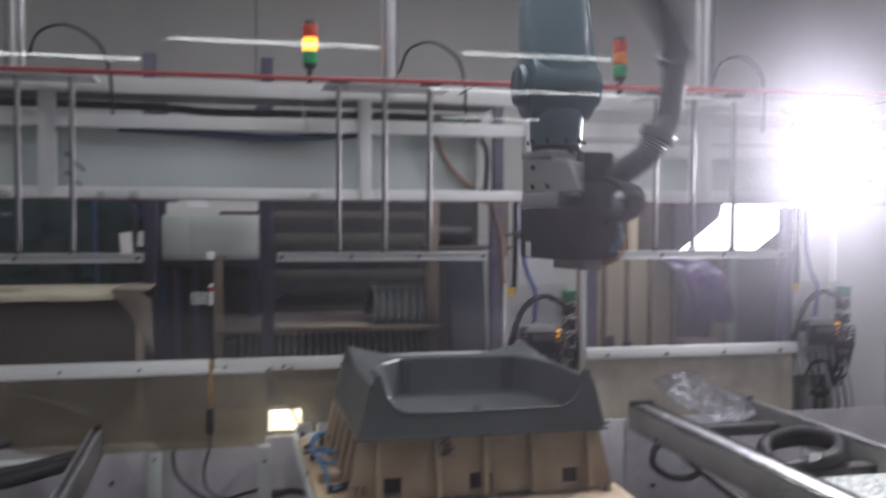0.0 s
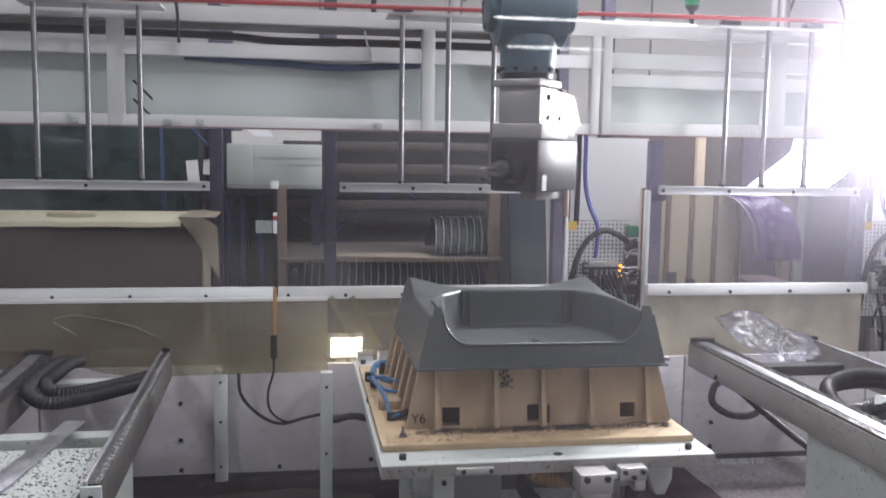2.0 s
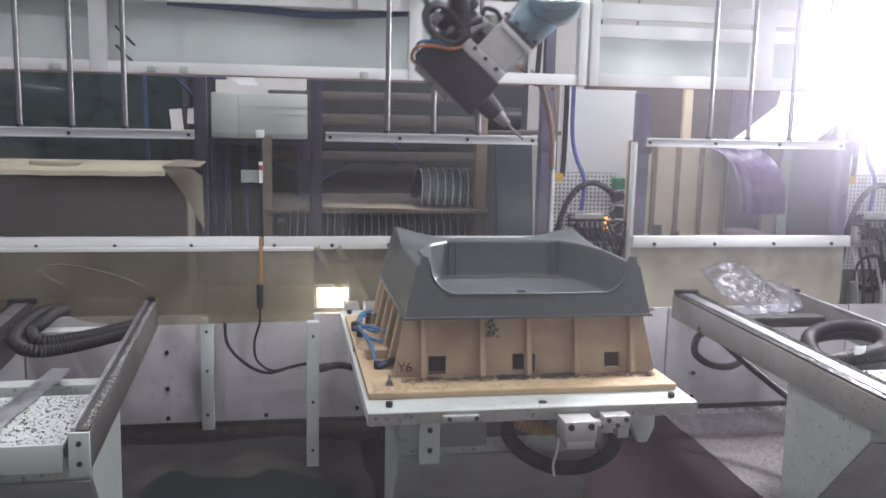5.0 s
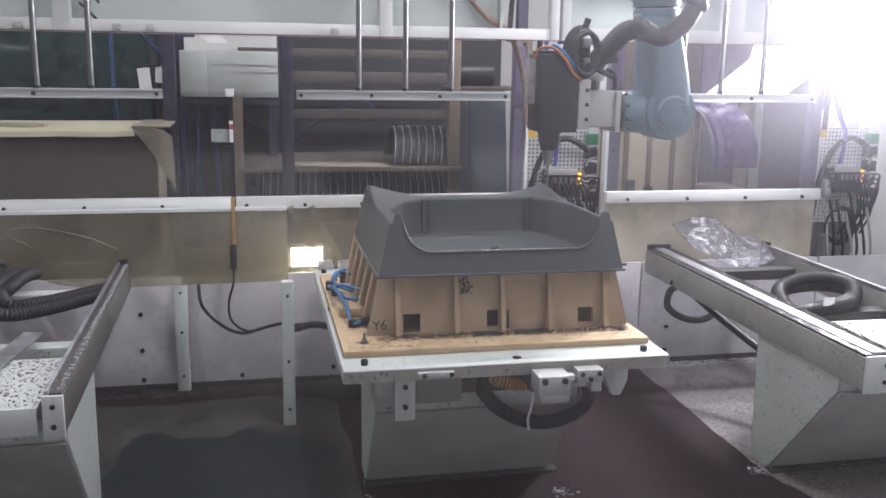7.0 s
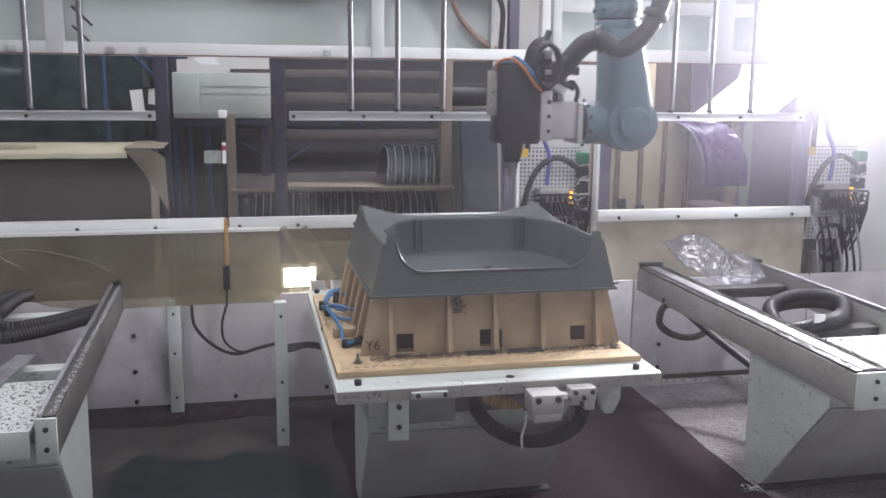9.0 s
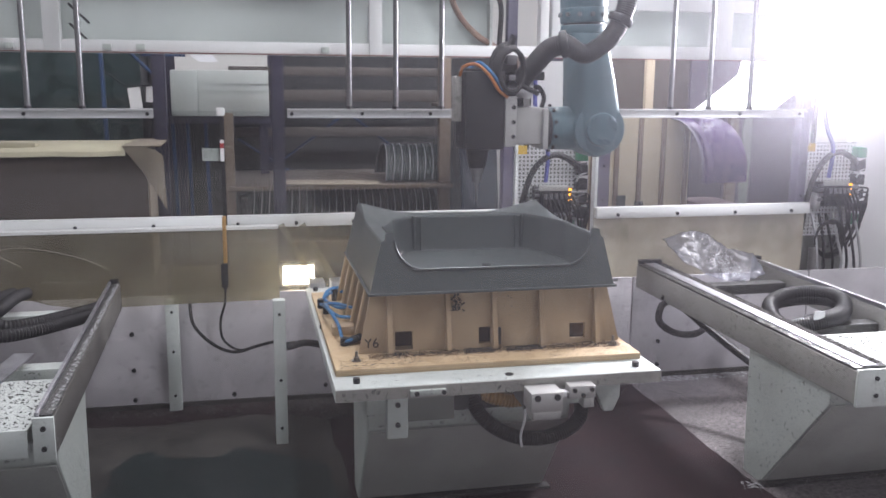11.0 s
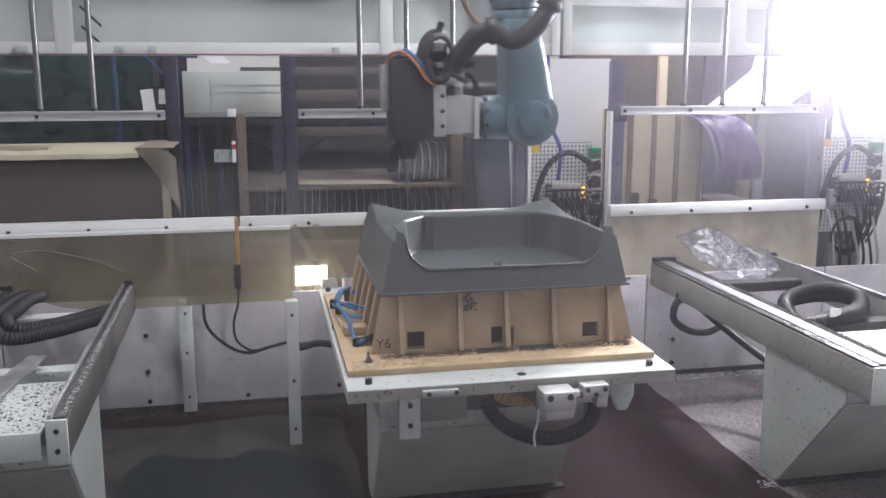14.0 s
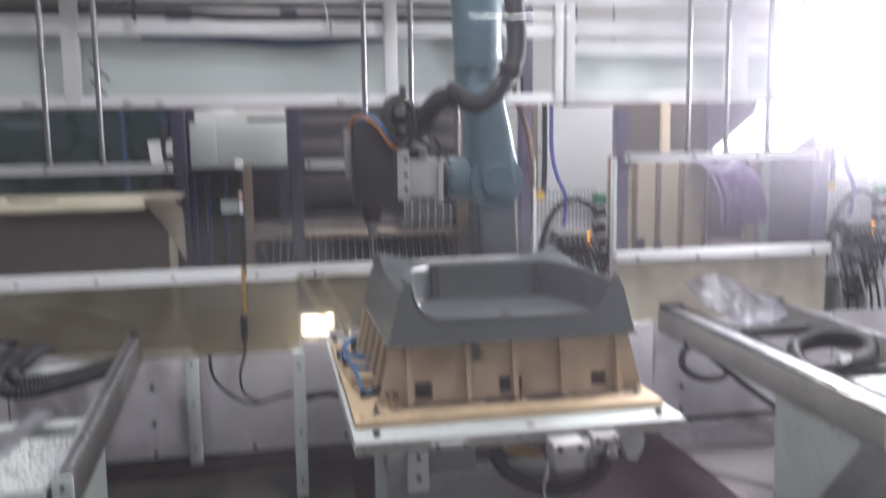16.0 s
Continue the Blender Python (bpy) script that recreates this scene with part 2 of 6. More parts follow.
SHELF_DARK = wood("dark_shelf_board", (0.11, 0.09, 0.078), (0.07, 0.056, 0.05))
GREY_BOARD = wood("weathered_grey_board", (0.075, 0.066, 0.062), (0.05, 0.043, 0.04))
VIOLET_BOARD = material("dark_violet_board", (0.055, 0.042, 0.07), 0.6, grain=0.08, scale=8, stain=(0.1, 0.09, 0.09), stain_scale=3, stain_amount=0.5)
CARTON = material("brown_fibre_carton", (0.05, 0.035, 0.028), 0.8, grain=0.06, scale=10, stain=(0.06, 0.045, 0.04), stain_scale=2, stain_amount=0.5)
KRAFT = material("cream_packing_sheet", (0.5, 0.46, 0.34), 0.8, grain=0.05, scale=8, bump=0.2, stain=(0.3, 0.26, 0.19), stain_scale=3, stain_amount=0.4)
TAN_CLOTH = material("tan_felt_cloth", (0.26, 0.22, 0.17), 0.9, grain=0.08, scale=30, bump=0.2, stain=(0.2, 0.165, 0.13), stain_scale=5)
VIOLET_HOSE = material("violet_blue_air_hose", (0.1, 0.11, 0.36), 0.35, grain=0.06, scale=50)
GRIME = material("brown_sawdust_grime", (0.12, 0.075, 0.045), 0.9, grain=0.4, scale=70, bump=0.5)
FILM = material("dark_wrapped_goods", (0.012, 0.03, 0.03), 0.3, grain=0.3, scale=6, bump=0.15)
DARK_VOID = material("near_black_void", (0.03, 0.032, 0.035), 0.8, grain=0.1, scale=4)
BEIGE = material("beige_ribbed_sheet", (0.52, 0.44, 0.32), 0.6, grain=0.05, scale=6, stain=(0.34, 0.27, 0.19), stain_scale=1.8, stain_amount=0.5)
BROWN_RIB = material("brown_rib_strip", (0.16, 0.11, 0.08), 0.6, grain=0.08, scale=12)
PAPER = material("white_paper_sheet", (0.75, 0.76, 0.78), 0.7, grain=0.02, scale=10)
RED_LINE = material("dull_red_line", (0.2, 0.06, 0.06), 0.6)
RED_CORD = material("red_pull_cord", (0.36, 0.04, 0.045), 0.45, grain=0.05, scale=60)
YELLOW = material("yellow_warning_plate", (0.55, 0.36, 0.06), 0.5)
GREEN_BOX = material("green_terminal_block", (0.02, 0.2, 0.09), 0.45)
LENS_GREEN = material("green_lamp_lens", (0.02, 0.32, 0.12), 0.25)
LENS_RED = material("red_lamp_lens", (0.55, 0.05, 0.02), 0.25)
LENS_ORANGE = material("orange_lamp_lens", (0.75, 0.22, 0.02), 0.25)
LENS_LIT = glow("lit_amber_lens", (1.0, 0.36, 0.03), 6.0)
LED = glow("amber_status_led", (1.0, 0.42, 0.04), 2.5)
FLOOD = glow("floodlight_face", (0.93, 0.94, 1.0), 95.0)
WORK_GLOW = glow("warm_work_light_face", (1.0, 0.95, 0.86), 14.0)
TUBE_GLOW = glow("fluorescent_tube", (0.93, 1.0, 1.0), 22.0)
GLARE_GLOW = glow("glare_streak_glow", (0.95, 0.97, 1.0), 3.2)
PLEXI = clear("yellowed_acrylic", (0.86, 0.84, 0.77), 0.05, 0.08, 0.15, (0.5, 0.47, 0.37), 0.22)
PANE = clear("clear_acrylic", (0.93, 0.94, 0.94), 0.03, 0.04, 0.004, (0.7, 0.72, 0.72), 0.008)
# spread and the milky patch imitate the lamp's lavender glare
FRONT_GLASS = clear("dusty_window_glass", (0.97, 0.96, 0.98), 0.05, 0.015, 0.016, (0.8, 0.74, 0.84), 0.012, spread=0.041, veil=((-0.555, -0.006, 0.79), 0.2, 0.05))
BARE_GLASS = clear("bare_window_glass", (1, 1, 1), 0.0)
CHIP_FILM = clear("crumpled_film", (0.8, 0.81, 0.86), 0.035, 0.4, 0.08, (0.32, 0.33, 0.38), 0.2)
PLEXI_PALE = clear("pale_scratched_acrylic", (0.86, 0.84, 0.79), 0.05, 0.1, 0.34, (0.85, 0.8, 0.68), 0.3)

# ---- building helpers ----
ORIGIN = {}


def thing(name, at, label, category, group="", kind=""):
    ob = new(name)
    ob.empty_display_size = 0.05
    ob.location = at
    ORIGIN[ob.name] = Vector(at)
    return tagged(ob, label, category, group, kind)


def mesh_of(name, bm, mats, off=None, sharp=35):
    if off is not None:
        bmesh.ops.translate(bm, verts=bm.verts, vec=-off)
    bmesh.ops.recalc_face_normals(bm, faces=bm.faces)
    me = bpy.data.meshes.new(name)
    bm.to_mesh(me)
    bm.free()
    for m in mats if isinstance(mats, (list, tuple)) else [mats]:
        me.materials.append(m)
    me.shade_smooth()
    me.set_sharp_from_angle(angle=radians(sharp))
    return me


def part(name, bm, mats, parent, label="", sharp=35):
    off = ORIGIN[parent.name]
    ob = new(name, mesh_of(name, bm, mats, off, sharp))
    ob.parent = parent
    ORIGIN[ob.name] = off
    if label:
        ob["label"] = label
    return ob


def solo(name, bm, mats, label, category, group="", kind="", sharp=35):
    """A thing or piece of the setting that is one mesh."""
    lo = [min(v.co[i] for v in bm.verts) for i in range(3)]
    hi = [max(v.co[i] for v in bm.verts) for i in range(3)]
    at = Vector(((lo[0] + hi[0]) / 2, (lo[1] + hi[1]) / 2, lo[2]))
    ob = new(name, mesh_of(name, bm, mats, at, sharp))
    ob.location = at
    ORIGIN[ob.name] = at
    return tagged(ob, label, category, group, kind)


def box(x0, x1, y0, y1, z0, z1, bevel=0.0, bm=None, mat=0):
    own = bmesh.new()
    r = bmesh.ops.create_cube(own, size=1.0)
    for v in r["verts"]:
        v.co = Vector((x0 + (v.co.x + 0.5) * (x1 - x0), y0 + (v.co.y + 0.5) * (y1 - y0), z0 + (v.co.z + 0.5) * (z1 - z0)))
    if bevel:
        bmesh.ops.bevel(own, geom=own.edges[:], offset=bevel, segments=2, affect="EDGES", profile=0.5)
    return merge(bm, own, mat)


def merge(bm, own, mat=0):
    for f in own.faces:
        f.material_index = mat
    if bm is None:
        return own
    me = bpy.data.meshes.new("scrap")
    own.to_mesh(me)
    own.free()
    bm.from_mesh(me)
    bpy.data.meshes.remove(me)
    return bm


def turned(bm, m, own):
    bmesh.ops.transform(own, matrix=m, verts=own.verts)
    return merge(bm, own)


def rod(p0, p1, r0, r1=None, n=16, bm=None, mat=0, bevel=0.0):
    p0, p1 = Vector(p0), Vector(p1)
    own = bmesh.new()
    d = p1 - p0
    bmesh.ops.create_cone(own, cap_ends=True, segments=n, radius1=r0, radius2=r0 if r1 is None else r1, depth=d.length)
    if bevel:
        ends = [e for e in own.edges if abs(e.verts[0].co.z - e.verts[1].co.z) < 1e-6]
        bmesh.ops.bevel(own, geom=ends, offset=bevel, segments=2, affect="EDGES", profile=0.5)
    m = Matrix.Translation((p0 + p1) / 2) @ d.to_track_quat("Z", "Y").to_matrix().to_4x4()
    bmesh.ops.transform(own, matrix=m, verts=own.verts)
    return merge(bm, own, mat)


def prism(points, axis, a, b, bevel=0.0, bm=None, mat=0):
    """A flat outline pushed along an axis from a to b. Outline pairs are the other two axes in order."""
    own = bmesh.new()

    def at(u, v, w):
        return ((w, u, v), (u, w, v), (u, v, w))[axis]

    low = [own.verts.new(at(u, v, a)) for u, v in points]
    high = [own.verts.new(at(u, v, b)) for u, v in points]
    own.faces.new(low), own.faces.new(high[::-1])
    for i in range(len(points)):
        j = (i + 1) % len(points)
        own.faces.new((low[i], low[j], high[j], high[i]))
    bmesh.ops.recalc_face_normals(own, faces=own.faces)
    if bevel:
        bmesh.ops.bevel(own, geom=own.edges[:], offset=bevel, segments=1, affect="EDGES")
    return merge(bm, own, mat)


def smooth_path(points, per=8):
    """A soft curve through the points."""
    p = [Vector(q) for q in points]
    p = [p[0] * 2 - p[1], *p, p[-1] * 2 - p[-2]]
    out = []
    for i in range(1, len(p) - 2):
        for k in range(per):
            t = k / per
            out.append(0.5 * (2 * p[i] + (p[i + 1] - p[i - 1]) * t + (2 * p[i - 1] - 5 * p[i] + 4 * p[i + 1] - p[i + 2]) * t * t
                              + (3 * p[i] - p[i - 1] - 3 * p[i + 1] + p[i + 2]) * t ** 3))
    out.append(p[-2])
    return out


def hose(points, r, n=10, per=8, ribs=0.0, pitch=0.012, bm=None, mat=0):
    """A hose along a soft curve; ribs: depth of its corrugation."""
    path = smooth_path(points, per)
    if ribs:
        fine, left = [path[0]], pitch / 2
        for a, b in zip(path, path[1:]):
            d, pos = (b - a).length, 0.0
            while d - pos >= left:
                pos += left
                fine.append(a.lerp(b, pos / d))
                left = pitch / 2
            left -= d - pos
        path = fine
    own = bmesh.new()
    rings, side = [], None
    for i, c in enumerate(path):
        d = (path[min(i + 1, len(path) - 1)] - path[max(i - 1, 0)]).normalized()
        if side is None:
            side = d.orthogonal().normalized()
        side = (side - d * side.dot(d)).normalized()
        up = d.cross(side)
        rad = r - (ribs if i % 2 else 0)
        rings.append([own.verts.new(c + side * (rad * math.cos(2 * math.pi * k / n)) + up * (rad * math.sin(2 * math.pi * k / n))) for k in range(n)])
    for a, b in zip(rings, rings[1:]):
        for k in range(n):
            own.faces.new((a[k], a[(k + 1) % n], b[(k + 1) % n], b[k]))
    own.faces.new(rings[0][::-1]), own.faces.new(rings[-1])
    return merge(bm, own, mat)


def thicken(own, thick):
    """Give an open surface a second side, thick metres behind its normals, and close the rim."""
    own.normal_update()
    faces, rim = own.faces[:], [e for e in own.edges if e.is_boundary]
    back = {v: own.verts.new(v.co - v.normal * thick) for v in own.verts[:]}
    for f in faces:
        own.faces.new([back[v] for v in reversed(f.verts)])
    for e in rim:
        a, b = e.verts
        own.faces.new((a, b, back[b], back[a]))


def sheet(rows, thick, bm=None, mat=0):
    """A grid of points given thickness along its normals."""
    own = bmesh.new()
    g = [[own.verts.new(p) for p in row] for row in rows]
    for a, b in zip(g, g[1:]):
        for k in range(len(a) - 1):
            own.faces.new((a[k], a[k + 1], b[k + 1], b[k]))
    bmesh.ops.recalc_face_normals(own, faces=own.faces)
    thicken(own, thick)
    return merge(bm, own, mat)


def text(name, body, size, at, turn, mat, parent):
    cu = bpy.data.curves.new(name, "FONT")
    cu.body, cu.size, cu.extrude = body, size, 0.0004
    tmp = bpy.data.objects.new(name, cu)
    me = bpy.data.meshes.new_from_object(tmp)
    bpy.data.objects.remove(tmp)
    me.materials.append(mat)
    ob = new(name, me)
    ob.parent = parent
    ob.matrix_basis = Matrix.Translation(Vector(at) - ORIGIN[parent.name]) @ Euler([radians(a) for a in turn]).to_matrix().to_4x4()
    ORIGIN[ob.name] = ORIGIN[parent.name]
    return ob

# ---- setting ----
solo("floor", box(-6, 9, -30, 9, -0.12, 0.0), CONCRETE, "dark stained concrete workshop floor with swarf", "floor", kind="structure")
solo("ceiling", box(-6, 9, -30, 9, 4.4, 4.55), CEIL, "plain pale workshop ceiling", "ceiling", kind="structure")
solo("wall_north", box(-6, 9, 8.0, 8.2, 0, 4.4), WALL_GREY, "plain grey painted far wall", "wall", kind="structure")
solo("wall_west", box(-6.2, -6, -30, 9, 0, 4.4), WALL_GREY, "plain grey side wall", "wall", kind="structure")
solo("wall_east", box(9, 9.2, -30, 9, 0, 4.4), WALL_GREY, "plain grey side wall", "wall", kind="structure")
solo("wall_south", box(-6, 9, -30.2, -30, 0, 4.4), WALL_GREY, "plain grey end wall", "wall", kind="structure")
for xa in (0.66, 1.9):
    solo("trim", box(xa * 2.4 - 1.4, xa * 2.4 - 1.385, 7.985, 7.999, 2.2, 4.4), GREY_DARK, "thin panel joint strip on the far wall", "trim", kind="structure")

# dark brown, grey and wet areas of the floor, thin films on the concrete
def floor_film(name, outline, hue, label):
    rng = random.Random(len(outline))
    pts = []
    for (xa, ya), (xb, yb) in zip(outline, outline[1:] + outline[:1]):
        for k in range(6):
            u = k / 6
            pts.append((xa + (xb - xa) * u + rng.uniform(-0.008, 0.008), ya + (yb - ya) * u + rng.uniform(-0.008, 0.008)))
    solo(name, prism(pts, 2, 0.0005, {DARK_FLOOR: 0.0035, GREY_FLOOR: 0.0048}.get(hue, 0.006)), hue, label, "floor", kind="structure")


floor_film("floor_stain_trodden", [(-2.6, 1.2), (-2.6, 4.39), (0.36, 4.39), (1.97, 4.39), (1.97, 3.55), (1.965, 3.2), (1.97, 3.02), (2.03, 2.8), (2.06, 1.2)], DARK_FLOOR, "dark brown floor area under the tables")
floor_film("floor_stain_dusty", [(-1.0, 1.5), (-1.0, 4.2), (-0.4, 4.16), (0.0, 4.22), (0.34, 4.1), (0.36, 3.6), (0.34, 1.5)], GREY_FLOOR, "lighter grey floor area with swarf")
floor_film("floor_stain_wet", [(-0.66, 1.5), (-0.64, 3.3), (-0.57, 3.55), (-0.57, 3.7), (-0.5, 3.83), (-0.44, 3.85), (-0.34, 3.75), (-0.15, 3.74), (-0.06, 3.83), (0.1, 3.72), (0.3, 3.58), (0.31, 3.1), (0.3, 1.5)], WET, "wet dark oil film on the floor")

# window wall of the cell, with the pane that the cell is watched through
wall = solo("wall_window", box(-6, 9, 0.36, 0.46, 0, 0.75), WALL_WHITE, "white cell wall under the window", "wall", kind="structure")
solo("wall_window_head", box(-6, 9, 0.36, 0.46, 2.75, 4.4), WALL_WHITE, "white cell wall over the window", "wall", kind="structure")
solo("wall_window_side", box(-6, -2.2, 0.36, 0.46, 0.75, 2.75), WALL_WHITE, "white cell wall beside the window", "wall", kind="structure")
solo("wall_window_end", box(3.6, 9, 0.36, 0.46, 0.75, 2.75), WALL_WHITE, "white cell wall beside the window", "wall", kind="structure")
win = thing("window_1", (0.7, 0.41, 0.75), "large dusty viewing window of the cell", "window", kind="structure")
pb = box(-2.2, 3.6, 0.404, 0.408, 0.75, 2.75)
for f in pb.faces:
    f.material_index = 0 if f.calc_center_median().y < 0.4045 else 1
pane = part("pane", pb, [FRONT_GLASS, BARE_GLASS], win, "dusty clear glass")
pane.visible_shadow = False
part("window_frame", box(-2.2, 3.6, 0.35, 0.47, 0.751, 0.81, 0.004), GREY_DARK, win)

# fluorescent lights of the hall behind the watcher, mirrored in the window
def hall_light(x0, x1, y, z):
    t = thing("ceiling_light", ((x0 + x1) / 2, y, z), "long white fluorescent ceiling light, switched on", "ceiling light", "hall ceiling lights")
    part("housing", box(x0, x1, y - 0.07, y + 0.07, z, z + 0.06, 0.01), WHITE_CLEAN, t)
    part("tube", rod((x0 + 0.03, y, z - 0.02), (x1 - 0.03, y, z - 0.02), 0.03, n=10), TUBE_GLOW, t)
    for xx in (x0 + 0.2, x1 - 0.2):
        part("hanger", rod((xx, y, z + 0.06), (xx, y, 4.4), 0.006, n=6), BOLT, t)


for x0, x1, y, z in ((-0.94, 2.18, -12.8, 4.2), (3.43, 5.95, -12.9, 4.2), (3.75, 7.95, -16.8, 4.2), (5.1, 7.75, -21.7, 4.2), (-4.3, -1.45, -14.7, 4.2)):
    hall_light(x0, x1, y, z)

# fixtures of the cell's own ceiling lights
for lx, ly, lw in CELL_LIGHTS:
    t = thing("cell_light", (lx, ly, 3.68), "white fluorescent batten over the cell", "ceiling light", "cell ceiling lights")
    part("housing", box(lx - 0.12, lx + 0.12, ly - 0.8, ly + 0.8, 3.66, 3.72, 0.01), WHITE_CLEAN, t)
    for yy in (ly - 0.5, ly + 0.5):
        part("hanger", rod((lx, yy, 3.72), (lx, yy, 4.4), 0.006, n=6), BOLT, t)

# overhead beam that the robot hangs from
gb = thing("gantry_beam", (0.8, 3.72, 3.35), "heavy grey overhead beam that carries the robot", "gantry beam")
part("beam", box(-6, 9, 3.5, 3.94, 3.4, 3.75, 0.01), GREY_GREEN, gb)
for xx in (-3.5, 6.0):
    part("drop", box(xx, xx + 0.2, 3.6, 3.84, 3.75, 4.4), GREY_GREEN, gb)

# low white kick panels under the fence
def kick_panel(x0, x1, bolts):
    t = thing("kick_panel", ((x0 + x1) / 2, 4.41, 0), "low white sheet steel panel, dirty at its foot", "panel", "kick panels along the fence")
    part("sheet", box(x0 + 0.004, x1 - 0.004, 4.4, 4.42, 0.0, 0.56, 0.003), PANEL_WHITE, t)
    part("dirt_line", box(x0 + 0.004, x1 - 0.004, 4.385, 4.399, 0.0, 0.025), DUST, t, "dark swarf gathered along the foot")
    for xx, zz in bolts:
        part("bolt", rod((xx, 4.4, zz), (xx, 4.388, zz), 0.011, n=8), BOLT, t)


for x0, x1, bolts in ((-2.2, -1.2, ((-1.5, 0.36), (-1.5, 0.1))), (-1.2, -0.37, ((-0.557, 0.38), (-0.557, 0.2), (-0.557, 0.05))),
                      (-0.37, 0.9, ((-0.09, 0.05), (0.36, 0.07), (0.8, 0.3))), (0.9, 2.0, ((1.6, 0.38), (1.75, 0.46))),
                      (2.0, 3.05, ((2.16, 0.2), (2.16, 0.07), (2.8, 0.3))), (3.05, 4.2, ((3.3, 0.3),))):
    kick_panel(x0, x1, bolts)


def fence_post(x0, x1, y0, y1, z1, hue, group):
    t = thing("fence_post", ((x0 + x1) / 2, (y0 + y1) / 2, 0), "white square steel post with bolt holes", "post", group)
    part("tube", box(x0, x1, y0, y1, 0, z1, 0.004), hue, t)
    for zz in (0.08, 0.3, z1 - 0.06):
        part("bolt", rod(((x0 + x1) / 2, y0, zz), ((x0 + x1) / 2, y0 - 0.006, zz), 0.007, n=8), BOLT, t)


fence_post(-0.395, -0.335, 4.34, 4.384, 0.555, WHITE, "short fence posts")
fence_post(0.095, 0.147, 3.83, 3.88, 0.655, WHITE, "short fence posts")


# ---- fence with clear sheets ----
def fence_bay(x0, x1, lower, first, step, hue=None):
    t = thing("fence_bay", ((x0 + x1) / 2, 4.41, 0.5), "waist-high fence bay with white rail and clear acrylic sheets", "fence", "fence bays")
    part("rail", box(x0, x1, 4.375, 4.415, 0.885, 0.943, 0.004), WHITE_CLEAN, t)
    p = part("lower_sheet", box(x0, x1 - 0.004, 4.417, 4.423, lower, 0.93), hue or PLEXI, t, "yellowed scratched acrylic sheet")
    p.visible_shadow = False
    p = part("upper_sheet", box(x0, x1, 4.428, 4.432, 0.9, 1.435), PANE, t, "clear acrylic sheet")
    p.visible_shadow = False
    xx = first
    while xx < x1 - 0.02:
        part("bolt", rod((xx, 4.377, 0.905), (xx, 4.366, 0.903), 0.009, n=8), BOLT, t)
        xx += step


fence_bay(-2.0, -0.112, 0.545, -1.81, 0.345)
fence_bay(-0.094, 1.345, 0.545, -0.045, 0.275)
fence_bay(1.77, 3.005, 0.5, 1.885, 0.335, PLEXI_PALE)
fence_bay(3.6, 4.6, 0.5, 3.7, 0.335, PLEXI_PALE)

# old yellowed flap hung in front of the kick panels
flap = solo("acrylic_flap", prism([(-1.75, 0.9), (0.14, 0.9), (0.14, 0.545), (-0.74, 0.535), (-0.9, 0.56), (-1.02, 0.6), (-1.14, 0.66), (-1.75, 0.7)], 1, 4.31, 4.315), PLEXI,
            "hanging yellowed acrylic splash sheet with scratches", "splash sheet")
flap.visible_shadow = False
flap2 = solo("acrylic_flap", prism([(-0.35, 0.725), (0.14, 0.725), (0.14, 0.548), (-0.35, 0.548)], 1, 4.285, 4.29), PLEXI, "small yellowed acrylic splash sheet", "splash sheet")
flap2.visible_shadow = False
solo("flap_hanger", box(-1.75, 0.14, 4.305, 4.37, 0.888, 0.9), WHITE_CLEAN, "narrow strip that carries the splash sheets", "strip")
sc = hose([(-1.0, 4.305, 0.74), (-1.1, 4.305, 0.81), (-0.98, 4.305, 0.83), (-0.76, 4.305, 0.78), (-0.63, 4.305, 0.72)], 0.0013, 5, 8)
solo("scratch_mark", sc, SCRATCH, "long pale curved scratch on the acrylic sheet", "scratch")

# safety switch at the joint of the sheets, with its cable
sw = thing("door_switch", (-0.11, 4.3, 0.6), "slim black safety switch with brown strip and cable", "switch")
part("strip", box(-0.116, -0.098, 4.292, 4.303, 0.73, 0.955, 0.002), AMBER_HOSE, sw, "amber-brown sealing strip")
part("upper_strip", box(-0.114, -0.1, 4.433, 4.44, 0.95, 1.42), BOLT, sw)
part("cap", box(-0.128, -0.09, 4.38, 4.45, 1.415, 1.45, 0.003), WHITE_CLEAN, sw)
part("upper_strip_front", box(-0.113, -0.1, 4.424, 4.427, 0.95, 1.42), BOLT, sw)
part("white_piece", box(-0.116, -0.098, 4.415, 4.423, 1.2, 1.3), PAPER, sw)
part("red_piece", box(-0.116, -0.098, 4.41, 4.4149, 1.262, 1.285), RED_CORD, sw)
part("tag", box(-0.2, -0.12, 4.436, 4.442, 1.2, 1.26), GREY_GREEN, sw, "dull grey-green plate")
part("body", box(-0.128, -0.096, 4.262, 4.284, 0.62, 0.735, 0.004), BLACK_PLASTIC, sw)
part("cable", hose([(-0.112, 4.27, 0.62), (-0.115, 4.27, 0.55), (-0.14, 4.3, 0.45), (-0.13, 4.3, 0.36), (-0.06, 4.3, 0.305), (0.03, 4.3, 0.32)], 0.006, 8), RUBBER, sw)

cb = thing("floor_cable", (0.0, 4.3, 0.3), "thick black cable sagging along the panels", "cable")
part("loop", hose([(-0.28, 4.33, 0.56), (-0.265, 4.3, 0.44), (-0.18, 4.3, 0.34), (-0.08, 4.3, 0.295), (0.03, 4.3, 0.32), (0.12, 4.25, 0.35), (0.2, 4.1, 0.37)], 0.008, 8), RUBBER, cb)
part("thick_end", hose([(0.18, 4.12, 0.365), (0.27, 4.1, 0.38), (0.42, 4.08, 0.33), (0.55, 4.1, 0.22)], 0.016, 10), RUBBER, cb)
